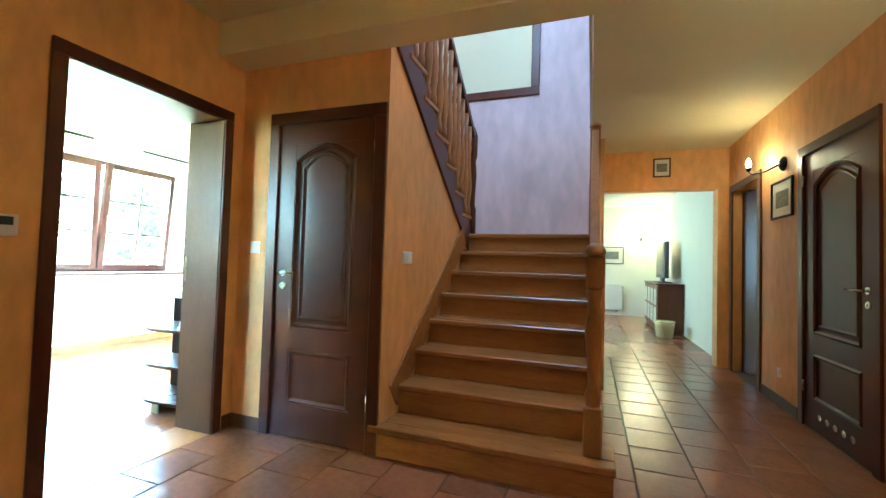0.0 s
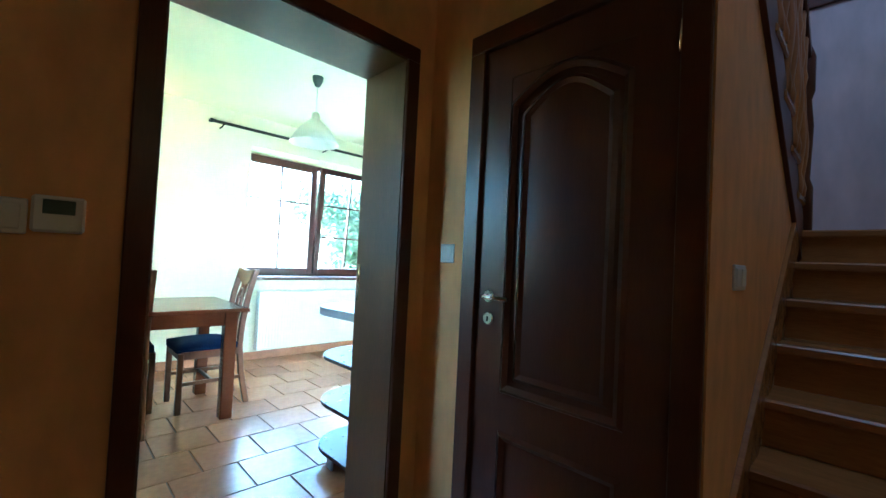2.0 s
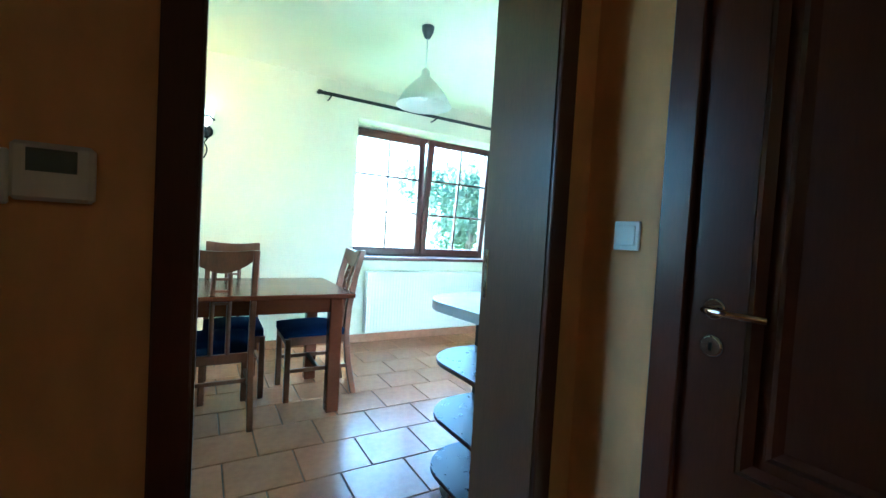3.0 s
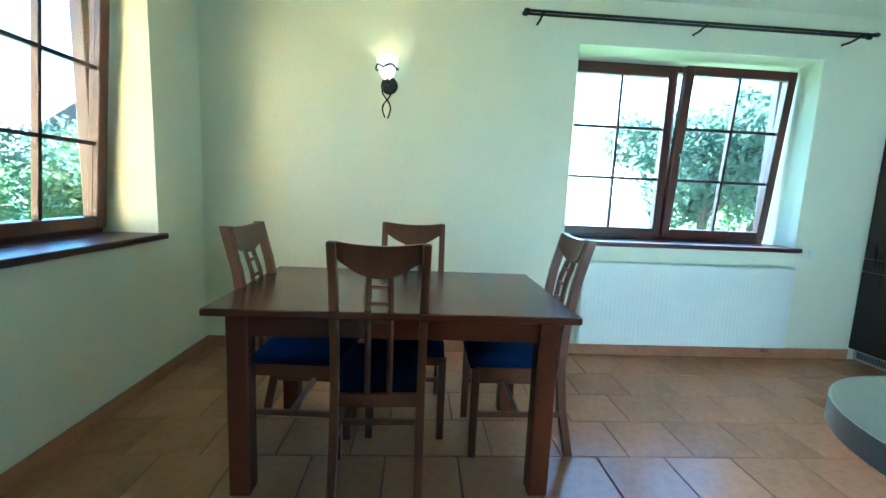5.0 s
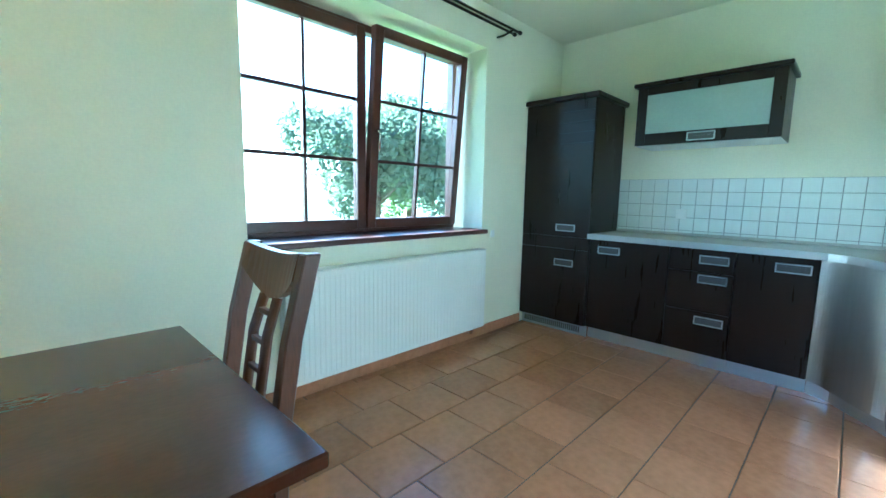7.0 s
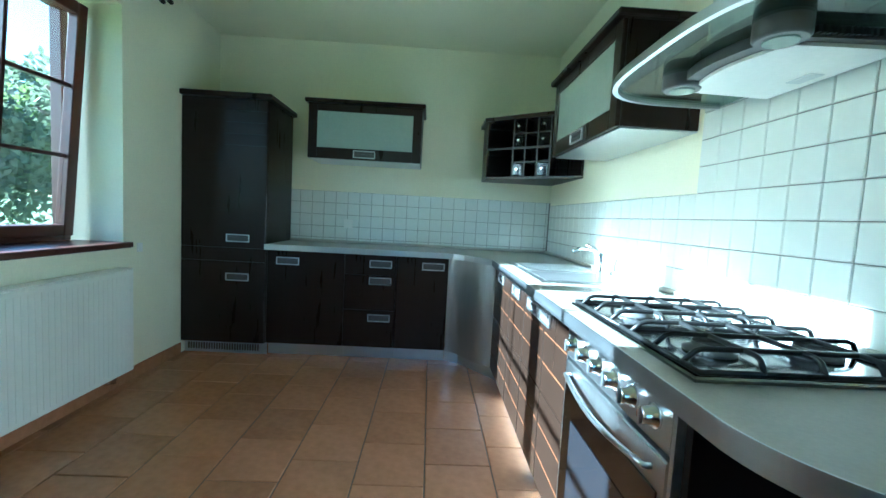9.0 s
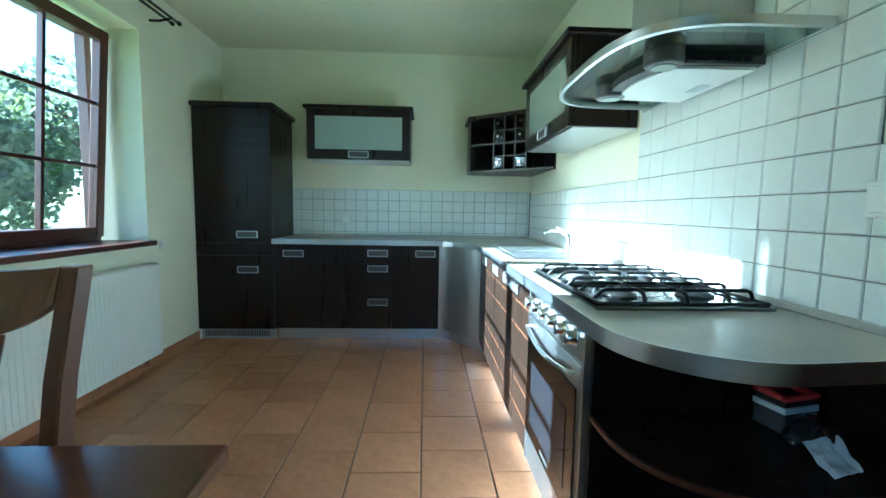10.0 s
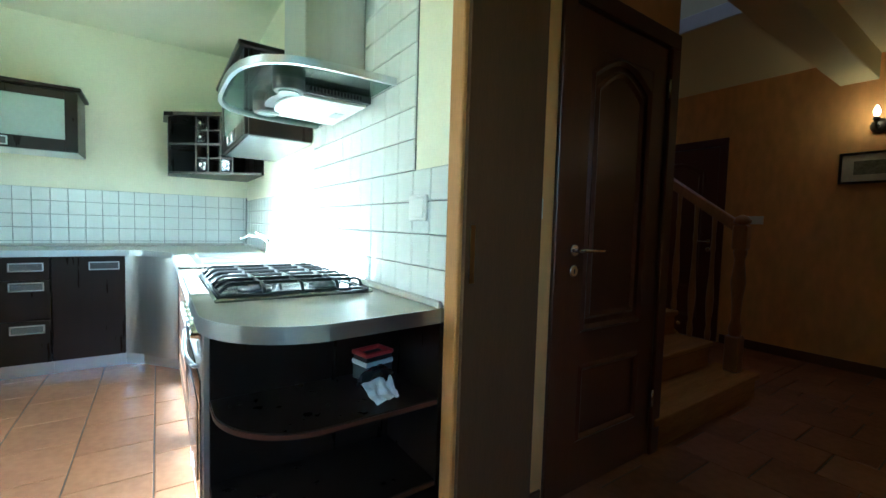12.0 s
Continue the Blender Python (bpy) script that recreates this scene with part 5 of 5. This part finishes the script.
def tree(label, at, height, crown, material, seed, trunk=True, n=900, leaf=0.16):
    rnd = random.Random(seed)
    t = thing("tree" if trunk else "bush", label, "tree" if trunk else "bush", (at[0], at[1], -0.45))
    z0 = -0.45
    tr = tube([(at[0], at[1], z0), (at[0] + 0.1, at[1], z0 + height * 0.3), (at[0] - 0.05, at[1] + 0.1, z0 + height * 0.6)], 0.14 if trunk else 0.05)
    for k in range(7):
        a = k * 0.9
        z = z0 + height * (0.25 + 0.06 * k)
        tube([(at[0], at[1], z), (at[0] + 0.5 * crown * math.cos(a), at[1] + 0.5 * crown * math.sin(a), z + height * 0.18)], 0.05 if trunk else 0.02, tr, 6)
    part("trunk", tr, M_BARK, t)
    blobs = [(at[0] + rnd.uniform(-0.7, 0.7) * crown, at[1] + rnd.uniform(-0.7, 0.7) * crown, z0 + height * rnd.uniform(0.3 if trunk else 0.12, 0.88), crown * rnd.uniform(0.25, 0.5)) for _ in range(16)]
    vs, fs = [], []
    for _ in range(n):
        bx, by, bz, br = rnd.choice(blobs)
        d = Vector((rnd.gauss(0, 1), rnd.gauss(0, 1), rnd.gauss(0, 1))).normalized() * br * rnd.uniform(0.5, 1.0)
        c = Vector((bx, by, bz)) + d
        u = Vector((rnd.gauss(0, 1), rnd.gauss(0, 1), rnd.gauss(0, 1))).normalized()
        w = u.orthogonal().normalized() * leaf * 0.5
        u = u * leaf * rnd.uniform(0.7, 1.3)
        i = len(vs)
        vs += [c - u, c + w + u * 0.1, c + u, c - w + u * 0.1]
        fs.append((i, i + 1, i + 2, i + 3))
    me = bpy.data.meshes.new("crown")
    me.from_pydata([v - Vector((at[0], at[1], z0)) for v in vs], [], fs)
    me.materials.append(material)
    ob = new("crown", me)
    ob.parent = t


tree("tall leafy tree far behind the garden", (-24, 22), 8.0, 4.0, M_LEAF, 8, n=9000, leaf=0.18)
tree("leafy green tree in the garden", (-15.5, 11.2), 4.6, 2.6, M_LEAF, 1, n=9000, leaf=0.11)
tree("leafy green tree in the garden", (-14.0, 15.5), 6.0, 3.0, M_LEAF, 2, n=9000, leaf=0.12)
tree("low leafy tree beyond the lawn", (-20, 16.5), 5.5, 3.4, M_LEAF2, 3, n=8000, leaf=0.14)
tree("leafy green shrub in the garden", (-12, -3.5), 2.3, 1.6, M_LEAF2, 4, False, 6000, 0.07)
tree("leafy green shrub in the garden", (-9.6, -5.5), 2.0, 1.5, M_LEAF2, 5, False, 6000, 0.07)
tree("leafy green shrub in the garden", (-14.5, -8.0), 3.0, 2.2, M_LEAF, 6, False, 6000, 0.09)
hs = thing("house", "distant pale house with dark roof behind shrubs", "house", (-30, -14, -0.45))
part("wall", boxes((-34, -27, -18, -11, -0.45, 3.0)), M_WHITE, hs)
bm = bmesh.new()
rv = [bm.verts.new(v) for v in ((-34.5, -18.5, 3.0), (-26.5, -18.5, 3.0), (-26.5, -10.5, 3.0), (-34.5, -10.5, 3.0), (-34.5, -14.5, 5.6), (-26.5, -14.5, 5.6))]
for q in ((0, 1, 5, 4), (2, 3, 4, 5), (1, 2, 5), (3, 0, 4), (0, 1, 2, 3)):
    bm.faces.new([rv[i] for i in q])
part("roof", bm, M_ROOF, hs)

# ---- tiles, last ----
CACHE = {}


def tile_piece(parent, kind, m, w, h, thick, material):
    key = (kind, round(w, 3), round(h, 3))
    if key not in CACHE:
        c = min(0.003, thick * 0.6)
        bm = bmesh.new()
        lo_ = [bm.verts.new((x, y, -thick)) for x, y in ((0, 0), (w, 0), (w, h), (0, h))]
        mid = [bm.verts.new((x, y, -c)) for x, y in ((0, 0), (w, 0), (w, h), (0, h))]
        top_ = [bm.verts.new((x, y, 0)) for x, y in ((c, c), (w - c, c), (w - c, h - c), (c, h - c))]
        bm.faces.new(top_)
        for i in range(4):
            k = (i + 1) % 4
            bm.faces.new((mid[i], mid[k], top_[k], top_[i]))
            bm.faces.new((lo_[i], lo_[k], mid[k], mid[i]))
        CACHE[key] = mesh_of("tile", bm, material)
    ob = new("tile", CACHE[key])
    ob.parent = parent
    ob.matrix_basis = m


rnd = random.Random(7)


def floor_tiles(parent, kind, x0, x1, y0, y1, px, py, ox, oy, material):
    """Square tiles in columns along y, every second column shifted by half a tile."""
    g = 0.006
    i0, i1 = math.floor((x0 - ox) / px), math.ceil((x1 - ox) / px)
    for i in range(i0, i1):
        off = oy + (py / 2 if i % 2 else 0)
        for j in range(math.floor((y0 - off) / py), math.ceil((y1 - off) / py)):
            a, b = max(x0, ox + i * px), min(x1, ox + (i + 1) * px)
            c, d = max(y0, off + j * py), min(y1, off + (j + 1) * py)
            if b - a > 0.03 and d - c > 0.03:
                tile_piece(parent, kind, pose(a + g / 2, c + g / 2, rnd.uniform(-0.0006, 0.0006)), b - a - g, d - c - g, 0.006, material)


floor_tiles(floor_k, "k", XW, XE + 0.11, YS, YN, 0.312, 0.333, -4.40, 4.494, M_TILE)
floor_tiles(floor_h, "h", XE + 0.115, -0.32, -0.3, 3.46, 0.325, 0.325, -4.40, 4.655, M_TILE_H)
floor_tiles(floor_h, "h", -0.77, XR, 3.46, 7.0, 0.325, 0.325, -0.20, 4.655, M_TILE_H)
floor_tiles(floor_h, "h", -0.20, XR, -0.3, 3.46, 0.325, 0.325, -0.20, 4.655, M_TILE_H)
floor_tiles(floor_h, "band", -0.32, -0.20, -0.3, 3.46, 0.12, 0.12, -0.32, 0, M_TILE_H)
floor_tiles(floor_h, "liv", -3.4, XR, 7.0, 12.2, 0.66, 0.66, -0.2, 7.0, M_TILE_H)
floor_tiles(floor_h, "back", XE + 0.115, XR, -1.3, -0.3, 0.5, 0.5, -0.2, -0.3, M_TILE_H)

G = 0.003


def wall_tiles(parent, u0, u1, z0, z1, pu, pz, ou, oz, place):
    """Glazed tiles on a wall between u0 and u1 along it, in a grid that passes through (ou, oz)."""
    for i in range(math.floor((u0 - ou) / pu), math.ceil((u1 - ou) / pu)):
        for j in range(math.floor((z0 - oz) / pz), math.ceil((z1 - oz) / pz)):
            a, b = max(u0, ou + i * pu), min(u1, ou + (i + 1) * pu)
            c, d = max(z0, oz + j * pz), min(z1, oz + (j + 1) * pz)
            if b - a > 0.015 and d - c > 0.015:
                tile_piece(parent, "w", place(a + G / 2, b - G / 2, c + G / 2, rnd.uniform(0, 0.0006)), b - a - G, d - c - G, 0.006, M_WTILE)


splash_n = solid("splashback_north", boxes((X0 - 0.01, XE, YN - 0.004, YN, WT1, 1.343)), M_WGROUT, "white square glazed splashback tiles", "tiles")
wall_tiles(splash_n, X0 - 0.005, XE - 0.012, WT1 + 0.002, 1.343, 0.106, 0.104, -4.44, 0.927, lambda a, b, z, d: pose(a, YN - 0.010 - d, z, 90, 0, 0))
Y3, Y4, ZT = 3.526, 4.626, 1.318
splash_e = solid("splashback_east", boxes((XE - 0.004, XE, 3.315, YN - 0.01, WT1, ZT), (XE - 0.004, XE, Y3, Y4, ZT, ZC - 0.002)), M_WGROUT, "white square glazed wall tiles behind the hob", "tiles")
east_face = lambda a, b, z, d: pose(XE - 0.010 - d, b, z) @ pose(0, 0, 0, 90, 0, -90)
wall_tiles(splash_e, 3.318, YN - 0.012, WT1 + 0.002, ZT, 0.11, 0.1065, Y3, 0.892, east_face)
wall_tiles(splash_e, Y3, Y4, ZT, ZC - 0.004, 0.11, 0.1065, Y3, 0.892, east_face)
